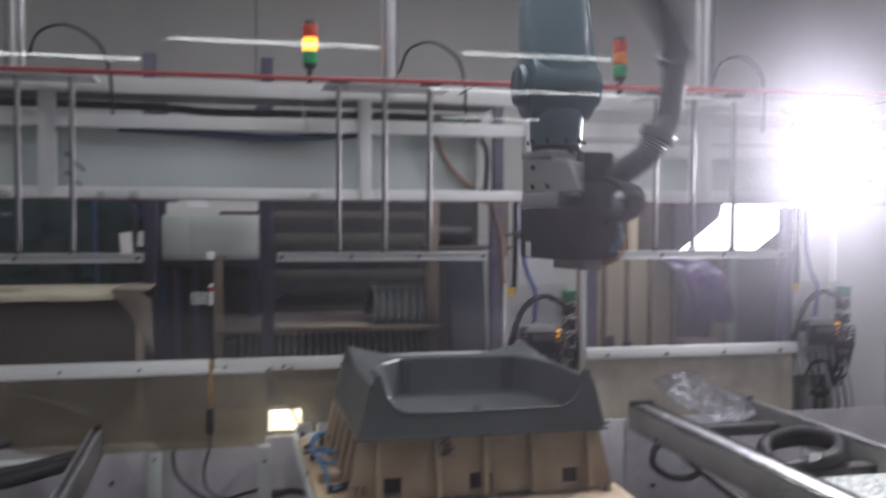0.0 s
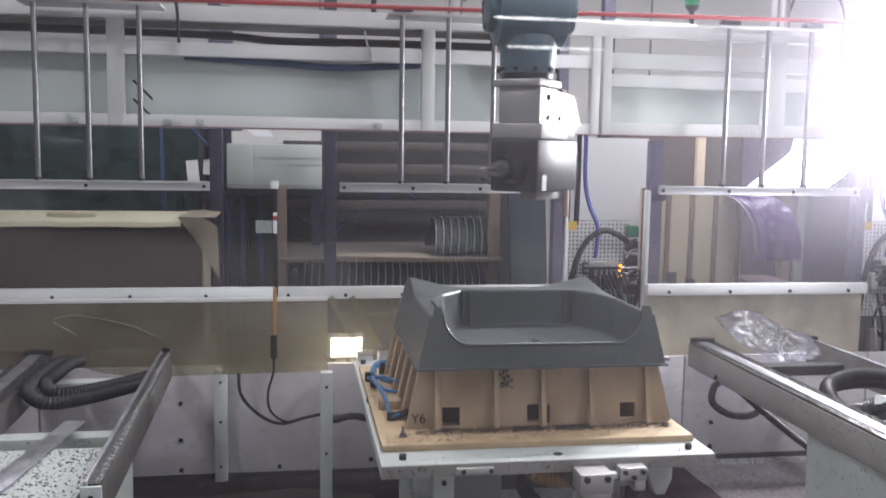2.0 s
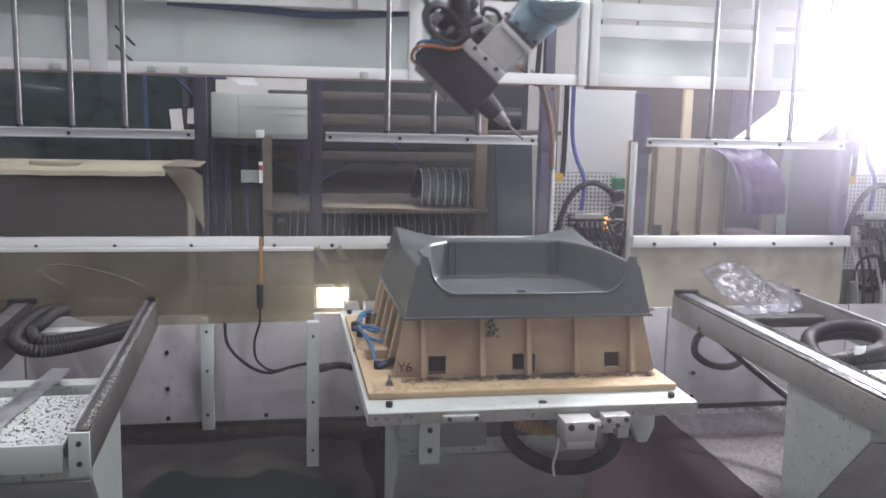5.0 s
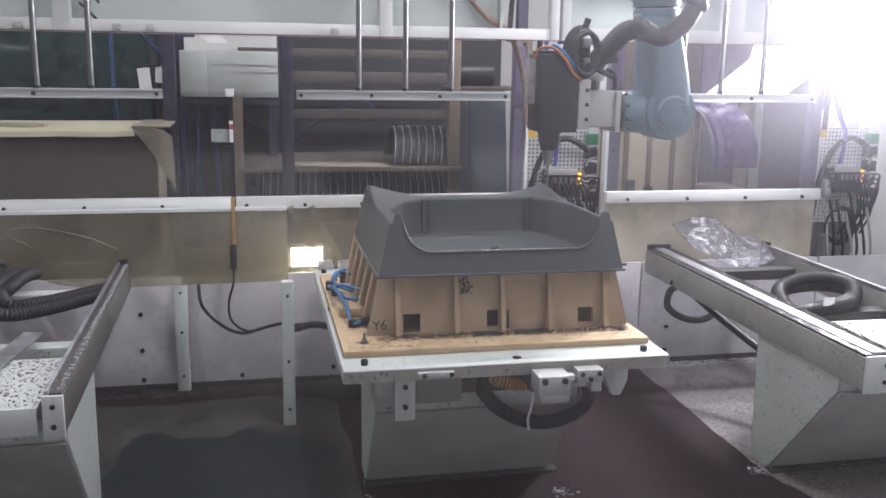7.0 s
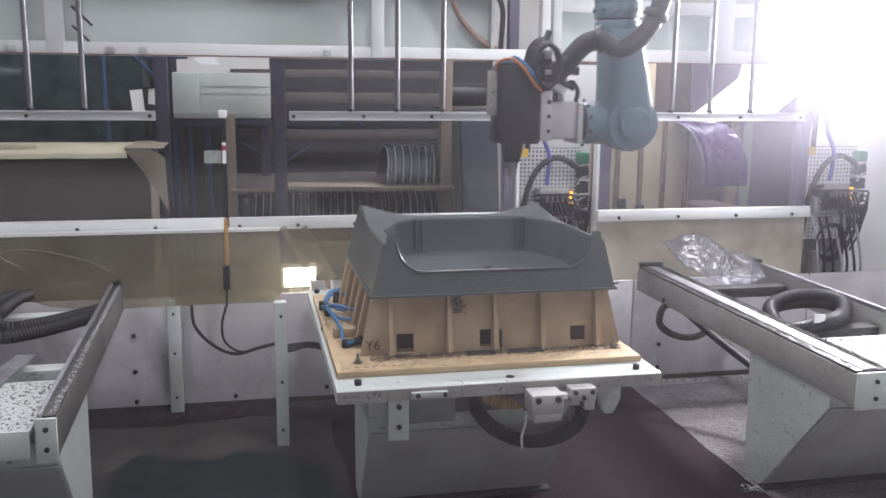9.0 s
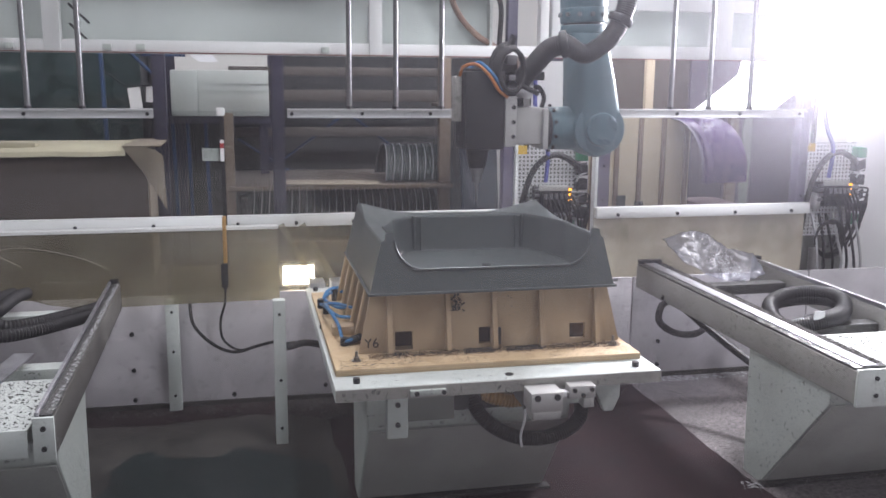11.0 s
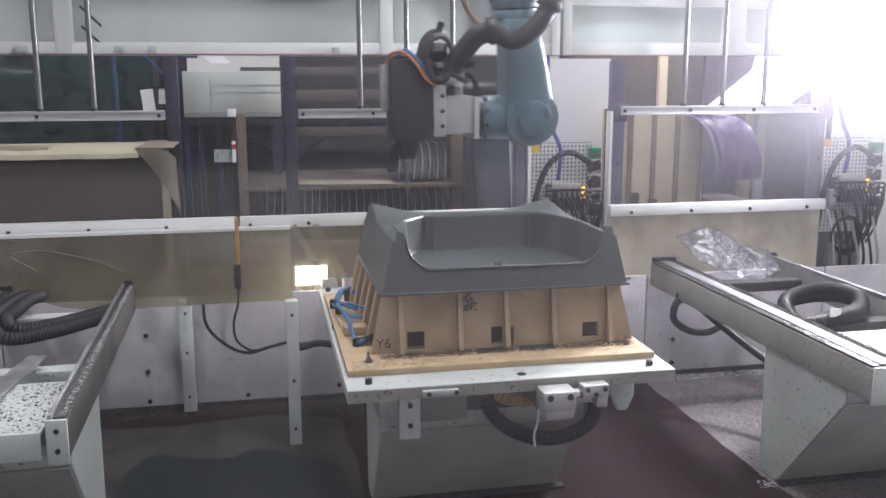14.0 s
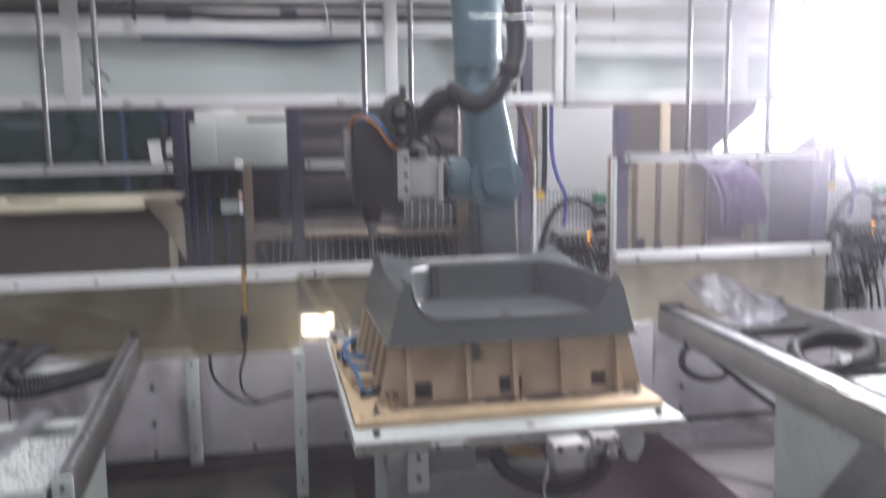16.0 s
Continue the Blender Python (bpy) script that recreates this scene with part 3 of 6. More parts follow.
part("gland", rod((0.16, 4.13, 0.36), (0.2, 4.12, 0.37), 0.02, n=12), BLACK_PLASTIC, cb)


# ---- lifting guards: bar on three rods under a bracket ----
def lifting_guard(x0, x1, rods, colx):
    t = thing("lifting_guard", ((x0 + x1) / 2, 4.4, 1.4), "aluminium guard bar hung on three steel guide rods", "machine guard", "lifting guards along the fence")
    part("bar", box(x0, x1, 4.388, 4.42, 1.437, 1.447, 0.001, box(x0, x1, 4.388, 4.42, 1.403, 1.41, 0.001, box(x0, x1, 4.4, 4.42, 1.41, 1.437))), ALU, t, "channel bar of bare aluminium")
    for k in range(3):
        xx = x0 + 0.02 + k * (x1 - x0 - 0.04) / 3
        part("bolt", rod((xx, 4.4, 1.423), (xx, 4.392, 1.423), 0.009, n=8), BOLT, t)
    part("end_bolt", rod((x1 - 0.025, 4.4, 1.423), (x1 - 0.025, 4.392, 1.423), 0.009, n=8), BOLT, t)
    for xx in rods:
        part("guide_rod", rod((xx, 4.4, 1.44), (xx, 4.4, 2.262), 0.0125, n=16), CHROME, t)
        part("nut", rod((xx, 4.4, 1.447), (xx, 4.4, 1.46), 0.018, n=6), BOLT, t)
    part("bracket", box(rods[0] - 0.07, rods[2] + 0.1, 4.36, 4.56, 2.243, 2.256, 0.002), WHITE_CLEAN, t, "thin white bracket plate")
    for xx in (rods[0], rods[2]):
        part("stop_block", box(xx - 0.045, xx + 0.045, 4.37, 4.43, 2.256, 2.285, 0.003), BOLT, t)
    part("lift_cylinder", rod((colx, 4.5, 2.25), (colx, 4.5, 3.2), 0.042, n=20), ALU, t, "bare aluminium lift cylinder")
    for a in (-0.03, 0.03):
        part("tie_rod", rod((colx + a, 4.455, 2.25), (colx + a, 4.455, 3.2), 0.006, n=8), CHROME, t)
    part("air_hose", hose([(colx + 0.05, 4.5, 2.34), (colx + 0.1, 4.5, 2.46), (colx + 0.22, 4.5, 2.5), (colx + 0.35, 4.52, 2.43), (colx + 0.4, 4.55, 2.3), (colx + 0.41, 4.57, 2.1)], 0.008, 8), RUBBER, t)


lifting_guard(-2.05, -0.41, (-1.17, -0.945, -0.715), -0.97)
lifting_guard(0.2, 1.245, (0.495, 0.72, 0.945), 0.76)
lifting_guard(1.82, 2.935, (2.16, 2.375, 2.61), 2.48)

# ---- steel portal frame behind the rods ----
fr = thing("portal_frame", (0.8, 4.62, 0), "white-painted welded steel portal frame over the fence", "steel frame")
part("top_beam", box(-3.0, 4.6, 4.6, 4.66, 2.21, 2.285, 0.003), WHITE_CLEAN, fr)
part("cable_shelf", box(-3.0, 1.36, 4.64, 4.9, 2.205, 2.21), GREY_DARK, fr)
part("middle_beam", box(-3.0, 1.51, 4.61, 4.67, 2.045, 2.11, 0.003), WHITE_CLEAN, fr)
part("middle_beam", box(1.618, 4.6, 4.62, 4.67, 2.05, 2.13, 0.003), WHITE_CLEAN, fr)
part("middle_beam", box(1.618, 4.6, 4.62, 4.67, 1.955, 2.02, 0.003), WHITE_CLEAN, fr)
part("web", box(-3.0, 1.26, 4.74, 4.76, 1.70, 2.08), PALE_WEB, fr)
part("web", box(1.618, 4.6, 4.74, 4.76, 1.71, 1.99), PALE_WEB, fr)
part("lower_beam", box(-3.0, 1.51, 4.61, 4.68, 1.705, 1.76, 0.003), WHITE_CLEAN, fr)
part("lower_beam", box(1.618, 4.6, 4.61, 4.68, 1.705, 1.77, 0.003), WHITE_CLEAN, fr)
part("side_channel", box(1.26, 1.275, 4.68, 4.76, 1.76, 2.045), GREY_GREEN, fr)
for x0, x1 in ((-0.9, -0.825), (0.62, 0.685), (1.51, 1.556), (1.572, 1.618), (2.485, 2.6)):
    part("upright", box(x0, x1, 4.602, 4.662, 1.705, 2.235, 0.003), WHITE_CLEAN, fr)
part("base_leg", box(-2.3, -2.2, 4.6, 4.68, 0, 1.71), WHITE_CLEAN, fr)
part("base_leg", box(4.3, 4.4, 4.6, 4.68, 0, 1.71), WHITE_CLEAN, fr)
part("red_edge", box(-3.0, 4.6, 4.602, 4.609, 1.7, 1.7045), RED_LINE, fr, "thin dull red line along the beam")
for a in (-0.045, 0.045):
    part("brace", rod((-0.79, 4.66, 1.88 + a), (-0.7, 4.66, 1.79 + a), 0.006, n=6), BOLT, fr)
# small grey-green patches on the lower beam
for xx in (-1.05, -0.62, -0.47, 0.4):
    part("stub", box(xx - 0.02, xx + 0.02, 4.59, 4.608, 1.712, 1.74, 0.002), GREY_GREEN, fr)
part("conduit", hose([(-2.8, 4.75, 2.17), (-0.6, 4.75, 2.165), (-0.1, 4.75, 2.145), (0.4, 4.75, 2.15), (1.3, 4.75, 2.15)], 0.02, 10, 10), RUBBER, fr)
part("sagging_cable", hose([(-0.55, 4.7, 2.05), (-0.1, 4.69, 2.03), (0.15, 4.68, 2.015), (0.4, 4.69, 2.025), (0.7, 4.7, 2.05)], 0.018, 8, 8), RACK_BLUE, fr, "dark blue sagging cable")
part("valve_box", box(0.36, 0.56, 4.56, 4.605, 2.04, 2.11, 0.003), WHITE_CLEAN, fr)
part("wire", hose([(0.33, 4.6, 2.19), (0.34, 4.58, 2.13), (0.36, 4.57, 2.06)], 0.005, 6), PALE_EDGE, fr)
part("tan_hose", hose([(1.0, 4.72, 2.2), (1.08, 4.7, 1.95), (1.19, 4.7, 1.82), (1.32, 4.72, 1.74), (1.4, 4.78, 1.6), (1.44, 4.8, 1.45), (1.46, 4.84, 1.25)], 0.018, 8, 8, 0.004, 0.014), TAN_CABLE, fr, "tan corrugated hose")
part("black_hose", hose([(1.12, 4.72, 2.12), (1.24, 4.7, 2.08), (1.32, 4.7, 1.98), (1.325, 4.72, 1.8), (1.325, 4.75, 1.7)], 0.014, 8), RUBBER, fr)

# red pull cord in front of the frame
cord = thing("pull_cord", (0.8, 4.33, 2.27), "red emergency pull cord stretched along the frame", "pull cord")
part("rope", hose([(-3.0, 4.33, 2.26), (-1.3, 4.33, 2.263), (0.5, 4.33, 2.272), (2.2, 4.33, 2.287), (4.6, 4.33, 2.31)], 0.011, 8, 6), RED_CORD, cord)
for xx in (-2.2, 1.15, 3.5):
    part("eye", rod((xx, 4.33, 2.26), (xx, 4.6, 2.26), 0.006, n=6), BOLT, cord)


# ---- signal lamps ----
def signal_lamp(x, colours, label):
    t = thing("signal_lamp", (x, 4.62, 2.285), label, "signal lamp", "signal lamps on the frame")
    part("stem", rod((x, 4.62, 2.285), (x, 4.62, 2.36), 0.014, n=12), BOLT, t)
    part("foot", rod((x, 4.62, 2.36), (x, 4.62, 2.385), 0.024, 0.036, n=16), BLACK_PLASTIC, t)
    for k, m in enumerate(colours):
        z = 2.387 + 0.066 * k
        part("lens", rod((x, 4.62, z), (x, 4.62, z + 0.062), 0.037, n=20, bevel=0.004), m, t, ("green lens", "amber lens", "red lens")[k])
    z = 2.387 + 0.066 * len(colours)
    part("cap", rod((x, 4.62, z), (x, 4.62, z + 0.015), 0.037, 0.03, n=20), BLACK_PLASTIC, t)


signal_lamp(0.375, (LENS_GREEN, LENS_LIT, LENS_RED), "green, lit amber and red stacked signal lamp")
signal_lamp(2.05, (LENS_GREEN, LENS_ORANGE, LENS_RED), "green, orange and red stacked signal lamp, unlit")
signal_lamp(-1.3, (LENS_GREEN, LENS_ORANGE, LENS_RED), "green, orange and red stacked signal lamp, unlit")


# ---- work tables ----
def pedestal(t, x0, x1, hue_side, hue_front, back=0.0, lip=0.475):
    prof = [(3.08 + back * 0.6, 0.0), (3.21 + back * 0.6, 0.0), (3.23 + back * 0.6, 0.545), (2.69 + back, 0.545), (2.69 + back, lip)]
    part("pedestal", prism(prof, 0, x0, x1, 0.004), hue_side, t, "welded steel pedestal with sloping front")
    own = bmesh.new()
    ya, yb = 2.685 + back, 3.072 + back * 0.6
    pts = [(x0 + 0.006, ya, lip - 0.005), (x1 - 0.006, ya, lip - 0.005), (x1 - 0.006, yb, 0.012), (x0 + 0.006, yb, 0.012)]
    own.faces.new([own.verts.new(p) for p in pts])
    thicken(own, 0.004)
    part("front_plate", own, hue_front, t, "grey sloping front plate")
    part("foot_strip", box(x0 - 0.01, x1 + 0.02, 3.03 + back * 0.6, 3.075 + back * 0.6, 0.0, 0.014), RAIL_DARK, t)


def swarf_pile(name, x, y, z, r, n, seed, hue, label):
    rng = random.Random(seed)
    bm = bmesh.new()
    for _ in range(n):
        a, d = rng.uniform(0, 6.28), r * abs(rng.gauss(0, 0.5))
        s = rng.uniform(0.003, 0.009)
        c = Vector((x + d * math.cos(a), y + d * math.sin(a) * 0.8, z + s * 0.3))
        vs = [bm.verts.new(c + Vector((rng.uniform(-s, s), rng.uniform(-s, s), rng.uniform(-0.3 * s, 0.6 * s)))) for _ in range(4)]
        for f in ((0, 1, 2), (0, 2, 3), (0, 3, 1), (1, 3, 2)):
            bm.faces.new([vs[i] for i in f])
    return solo(name, bm, hue, label, "swarf", kind="stuff")


def scatter_chips(name, x0, x1, y0, y1, z, n, seed, label, hue=None, size=(0.0012, 0.0036)):
    rng = random.Random(seed)
    bm = bmesh.new()
    for _ in range(n):
        s, a = rng.uniform(*size), rng.uniform(0, 6.28)
        c = Vector((rng.uniform(x0, x1), rng.uniform(y0, y1), z))
        u, v = Vector((math.cos(a), math.sin(a), 0)) * s, Vector((-math.sin(a), math.cos(a), 0)) * s * rng.uniform(0.25, 0.6)
        q = [bm.verts.new(c + p) for p in (-u - v, u - v, u + v * rng.random(), -u + v)]
        top = bm.verts.new(c + Vector((0, 0, s * rng.uniform(0.2, 0.7))))
        bm.faces.new(q[::-1])
        for i in range(4):
            bm.faces.new((q[i], q[(i + 1) % 4], top))
    return solo(name, bm, hue or DUST, label, "swarf", kind="stuff")


def side_table(name, xin, sign, label):
    """An open table frame: two long rails on a pedestal, tray in front. sign: the way in which it lies from its inner rail."""
    xa, xb = sorted((xin, xin + sign * 0.72))
    t = thing(name, ((xa + xb) / 2, 3.15, 0), label, "work table", "work tables of the cell")
    pedestal(t, xa + 0.01, xb - 0.01, GREY_GREEN, PED_GREY)
    for side, x0 in (("in", xin), ("out", xin + sign * 0.66)):
        wide = 0.135 if (sign > 0) == (side == "in") else 0.05
        x0 = -1.105 if sign < 0 and side == "out" else x0
        y0 = 2.55 if sign > 0 and side == "in" else 2.605
        x1 = x0 + sign * wide
        lo, hi = min(x0, x1), max(x0, x1)
        r = part("side_rail", box(lo, hi, y0, 4.33, 0.525, 0.642, 0.003), RAIL_GREY if sign > 0 else RAIL_DIRTY_SHADED, t, "long grey steel side rail strewn with swarf")
        part("running_strip", box(lo + 0.004, hi - 0.004, y0 + 0.015, 4.33, 0.642, 0.652, 0.002), RAIL_DARK, r, "oily dark running strip")
        if wide > 0.1:
            part("bright_track", box(lo + 0.035, hi - 0.045, y0 + 0.02, 4.33, 0.652, 0.657, 0.001), RAIL_BRIGHT, r, "worn bright track")
            scatter_chips("swarf", hi - 0.04, hi, 2.6, 4.3, 0.6525, 2200, 41, "black swarf along the rail", size=(0.002, 0.007))
            scatter_chips("swarf", lo, lo + 0.03, 2.6, 4.3, 0.6525, 700, 42, "black swarf along the rail", size=(0.002, 0.006))
        else:
            part("bright_edge", box(lo, lo + 0.012, y0 + 0.005, 4.33, 0.642, 0.662, 0.001), RAIL_BRIGHT, r, "worn bright edge")
            scatter_chips("swarf", hi - 0.02, hi - 0.002, 2.64, 4.3, 0.6525, 500, 43, "pale dust and swarf along the rail", hue=PALE_EDGE, size=(0.002, 0.005))
        part("end_plate", box(lo - 0.004, hi + 0.004, y0 - 0.013, y0 - 0.001, 0.52, 0.652, 0.002), WHITE, r, "white end plate with two screws")
        for zz in (0.56, 0.62):
            part("screw", rod(((lo + hi) / 2, y0 - 0.013, zz), ((lo + hi) / 2, y0 - 0.019, zz), 0.008, n=8), BOLT, r)
        part("end_stop", box(lo + 0.006, hi - 0.006, 4.3, 4.335, 0.652, 0.672, 0.003), BOLT, r)
    part("tray", box(xa + 0.07, xb - 0.07, 2.607, 3.07, 0.6, 0.612, 0.003), CHIPPY, t, "pale tray strewn with black plastic swarf")
    scatter_chips("swarf", xa + 0.075, xb - 0.075, 2.61, 3.06, 0.6125, 1300, 31 if sign > 0 else 32, "black plastic swarf strewn over the pale tray", size=(0.0018, 0.0055))
    part("tray_front", box(xa + 0.07, xb - 0.07, 2.596, 2.606, 0.535, 0.618, 0.002), WHITE, t)
    part("cross_member", box(xa + 0.07, xb - 0.07, 3.98, 4.06, 0.55, 0.6, 0.003), RAIL_DARK if sign > 0 else WHITE, t)
    part("cross_member", box(xa + 0.07, xb - 0.07, 3.28, 3.36, 0.5, 0.58, 0.003), RAIL_DARK if sign > 0 else GREY_GREEN, t)
    return t


before = set(bpy.data.objects)
lt = side_table("open_table", -0.585, -1, "open grey steel table frame with swarf tray and black hoses")
# the table stands a little askew
ASKEW = pose(-0.6, 4.33, 0, 0, 0, 1.0) @ pose(0.6, -4.33, 0)
for ob in set(bpy.data.objects) - before:
    if ob.parent is None:
        ob.matrix_basis = ASKEW @ ob.matrix_basis
rt = side_table("open_table", 1.985, 1, "open grey steel table frame with swarf tray and coiled hose")
part("crossing_strip", turned(None, pose(-0.86, 2.98, 0.616, 0, 0, -8), box(-0.035, 0.035, -0.37, 0.37, 0, 0.008, 0.002)), RAIL_BRIGHT, lt, "flat greenish steel strip across the tray")
for k, (xo, yo) in enumerate(((0, 0), (0.06, 0.06))):
    h = thing("corrugated_hose", (-0.95, 4.0, 0.55), "thick black corrugated hose lying in the table frame", "hose", "hoses in the table frames")
    part("tube", hose([(-0.62, 3.98 + yo * 2, 0.6), (-0.72, 3.86 + yo * 2, 0.6), (-0.85, 3.68 + yo * 2.2, 0.61), (-0.96, 3.6 + yo * 2.4, 0.62), (-1.05 + xo * 0.6, 3.7 + yo * 2, 0.64), (-1.06 + xo, 3.9, 0.65), (-1.05 + xo, 4.1, 0.65), (-1.04 + xo, 4.27, 0.63)], 0.028, 12, 8, 0.006, 0.014), RUBBER, h)
h = thing("corrugated_hose", (2.45, 3.6, 0.6), "thick black corrugated hose coiled in the table frame", "hose", "hoses in the table frames")
for k in range(2):
    part("coil", hose([(2.24, 3.32, 0.5), (2.22, 3.44, 0.6), (2.29, 3.55, 0.615 + 0.01 * k), (2.42, 3.6, 0.62 + 0.025 * k), (2.53, 3.55, 0.63 + 0.025 * k), (2.56, 3.44, 0.63 + 0.02 * k), (2.48, 3.34 - 0.02 * k, 0.615), (2.36, 3.31 - 0.02 * k, 0.6), (2.26, 3.35, 0.56), (2.26, 3.5, 0.5)], 0.034, 14, 8, 0.002, 0.009), RUBBER, h)
part("label_tag", box(2.31, 2.36, 3.268, 3.273, 0.615, 0.65), PAPER, h, "small white tag")
h = thing("black_cable", (2.2, 3.9, 0.3), "thick black cable looping beneath the table", "cable")
part("loop", hose([(2.02, 4.0, 0.53), (1.965, 3.98, 0.51), (1.945, 3.95, 0.44), (2.03, 3.95, 0.38), (2.17, 4.0, 0.355), (2.3, 4.1, 0.38), (2.36, 4.2, 0.42)], 0.017, 10), RUBBER, h)
part("loop", hose([(1.99, 4.02, 0.55), (2.06, 3.95, 0.51), (2.14, 3.85, 0.43), (2.22, 3.7, 0.35), (2.3, 3.5, 0.27), (2.32, 3.3, 0.2)], 0.019, 10), RUBBER, h)
# crumpled film strewn with swarf at the rear of the open table
own = bmesh.new()
rows = []
for i in range(41):
    u = i / 40
    row = []
    for j in range(25):
        v = j / 24
        x = 2.11 + (0.53 - 0.06 * v) * u
        top = 0.765 + 0.055 * math.sin(math.pi * min(u * 1.25 + 0.1, 1)) - 0.08 * max(u - 0.35, 0) / 0.65
        low = 0.715 - 0.12 * math.sin(math.pi * min(u * 0.75, 1))
        z = top * (1 - v) + low * v
        q = Vector((u * 5, v * 5, 0.3))
        y = 4.3 - 0.22 * v + 0.012 * noise.noise(q) + 0.009 * noise.noise(q * 3.1) + 0.005 * noise.noise(q * 8)
        row.append((x, y, z + 0.012 * noise.noise(q * 2.3)))
    rows.append(row)
film = solo("swarf_film", sheet(rows, 0.002), CHIP_FILM, "crumpled grey plastic wrap strewn with swarf", "swarf film", sharp=60)
rng = random.Random(77)
bm = bmesh.new()
for _ in range(3000):
    i, j = min(40, max(0, int(rng.gauss(18, 10)))), min(24, max(0, int(rng.gauss(10, 7))))
    c, s_ = Vector(rows[i][j]) + Vector((rng.uniform(-0.006, 0.006), -0.007, rng.uniform(-0.006, 0.006))), rng.uniform(0.0014, 0.0046)
    vs = [bm.verts.new(c + Vector((rng.uniform(-s_, s_), rng.uniform(-0.002, 0.002), rng.uniform(-s_, s_)))) for _ in range(4)]
    for f in ((0, 1, 2), (0, 2, 3), (0, 3, 1), (1, 3, 2)):
        bm.faces.new([vs[k] for k in f])
solo("swarf", bm, DUST, "dark specks of swarf clinging to the film", "swarf", kind="stuff")
# white flecks gathered mid-film imitate its glint
bm = bmesh.new()
for _ in range(600):
    i, j = min(40, max(0, int(rng.gauss(23, 4)))), min(24, max(0, int(rng.gauss(14, 5))))
    c, s_ = Vector(rows[i][j]) + Vector((rng.uniform(-0.006, 0.006), -0.011, rng.uniform(-0.006, 0.006))), rng.uniform(0.0015, 0.0045)
    vs = [bm.verts.new(c + Vector((rng.uniform(-s_, s_), rng.uniform(-0.003, 0.003), rng.uniform(-s_, s_)))) for _ in range(4)]
    for f in ((0, 1, 2), (0, 2, 3), (0, 3, 1), (1, 3, 2)):
        bm.faces.new([vs[k] for k in f])
solo("swarf", bm, PAPER, "white flecks standing in for the glint on the film", "swarf", kind="stuff")
scatter_chips("swarf", -1.4, 1.95, 4.27, 4.384, 0.004, 1500, 51, "black swarf gathered along the foot of the panels", size=(0.003, 0.011))
scatter_chips("swarf", 0.1, 0.5, 4.1, 4.384, 0.004, 700, 52, "black swarf heaped by the panels", size=(0.003, 0.012))
scatter_chips("swarf", 1.97, 3.0, 4.3, 4.384, 0.001, 500, 53, "pale swarf gathered along the foot of the panels", hue=PALE_EDGE, size=(0.002, 0.008))
scatter_chips("swarf", 1.98, 2.7, 3.2, 4.36, 0.001, 3600, 54, "dark granules of swarf strewn over the concrete", size=(0.0012, 0.0045))
scatter_chips("swarf", 0.35, 1.95, 2.3, 3.1, 0.004, 220, 55, "pale specks of swarf on the dark floor", hue=PALE_EDGE, size=(0.001, 0.004))

# middle table with the mounting plate
ct = thing("work_table", (0.83, 3.3, 0), "white steel work table with overhanging mounting plate", "work table", "work tables of the cell")
pedestal(ct, 0.385, 1.12, GREY_GREEN, PED_GREY, 0.26, 0.4)
plate = part("mounting_plate", box(0.258, 1.382, 2.77, 4.22, 0.571, 0.616, 0.003), WHITE, ct, "thick white mounting plate with dirty edge")
for xx, yy in ((0.333, 2.826), (1.309, 2.822), (0.264 + 0.015, 3.5), (0.3, 4.15), (1.34, 4.1)):
    part("bolt", rod((xx, yy, 0.616), (xx, yy, 0.633), 0.012, n=12), BOLT, plate)
part("dirty_edge", box(0.2585, 1.3815, 2.7662, 2.7698, 0.574, 0.613), RAIL_GREY, plate, "dirty speckled front edge")
part("plate_hole", rod((0.85, 2.82, 0.616), (0.85, 2.82, 0.6175), 0.016, n=12), BOLT, plate)
part("edge_lip", box(0.5, 0.62, 2.752, 2.768, 0.582, 0.603, 0.003), GREY_GREEN, ct, "small clamp strip on the plate edge")
for xx in (0.52, 0.61):
    part("lip_bolt", rod((xx, 2.752, 0.593), (xx, 2.746, 0.593), 0.008, n=8), BOLT, ct)
for x0 in (0.37, 1.02):
    part("under_beam", box(x0, x0 + 0.1, 2.86, 4.2, 0.48, 0.57, 0.003), GREY_GREEN, ct)
br = part("front_bracket", box(0.435, 0.505, 2.83, 2.86, 0.41, 0.57, 0.003), WHITE, ct, "white bracket with two bolts")
for zz in (0.46, 0.53):
    part("bracket_bolt", rod((0.47, 2.83, zz), (0.47, 2.822, zz), 0.009, n=8), BOLT, br)
# dark block stands in for the shaded gap under the plate
part("dark_void", box(0.66, 1.0, 2.9, 2.945, 0.47, 0.554), RAIL_DARK, ct)
part("skirt", box(0.51, 0.67, 2.86, 2.875, 0.455, 0.554, 0.002), GREY_DARK, ct)
vb = part("valve_block", box(0.884, 0.994, 2.675, 2.764, 0.528, 0.594, 0.004), ALU_PALE, ct, "pale aluminium valve block with two screws")
part("block_step", box(0.895, 0.992, 2.685, 2.764, 0.497, 0.5275, 0.003), ALU_PALE, vb)
part("block_carrier", box(0.89, 0.985, 2.764, 2.9, 0.51, 0.5705, 0.002), GREY_DARK, vb)
for xx in (0.905, 0.973):
    part("block_screw", rod((xx, 2.675, 0.578), (xx, 2.669, 0.578), 0.011, n=10), BOLT, vb)
part("coupling", rod((0.992, 2.73, 0.565), (1.032, 2.73, 0.565), 0.013, n=12), CHROME, vb)
part("coupling", rod((1.003, 2.73, 0.565), (1.02, 2.73, 0.565), 0.019, n=8), ALU, vb)
part("small_block", box(1.03, 1.12, 2.71, 2.764, 0.553, 0.597, 0.003), ALU_PALE, ct, "small aluminium block")
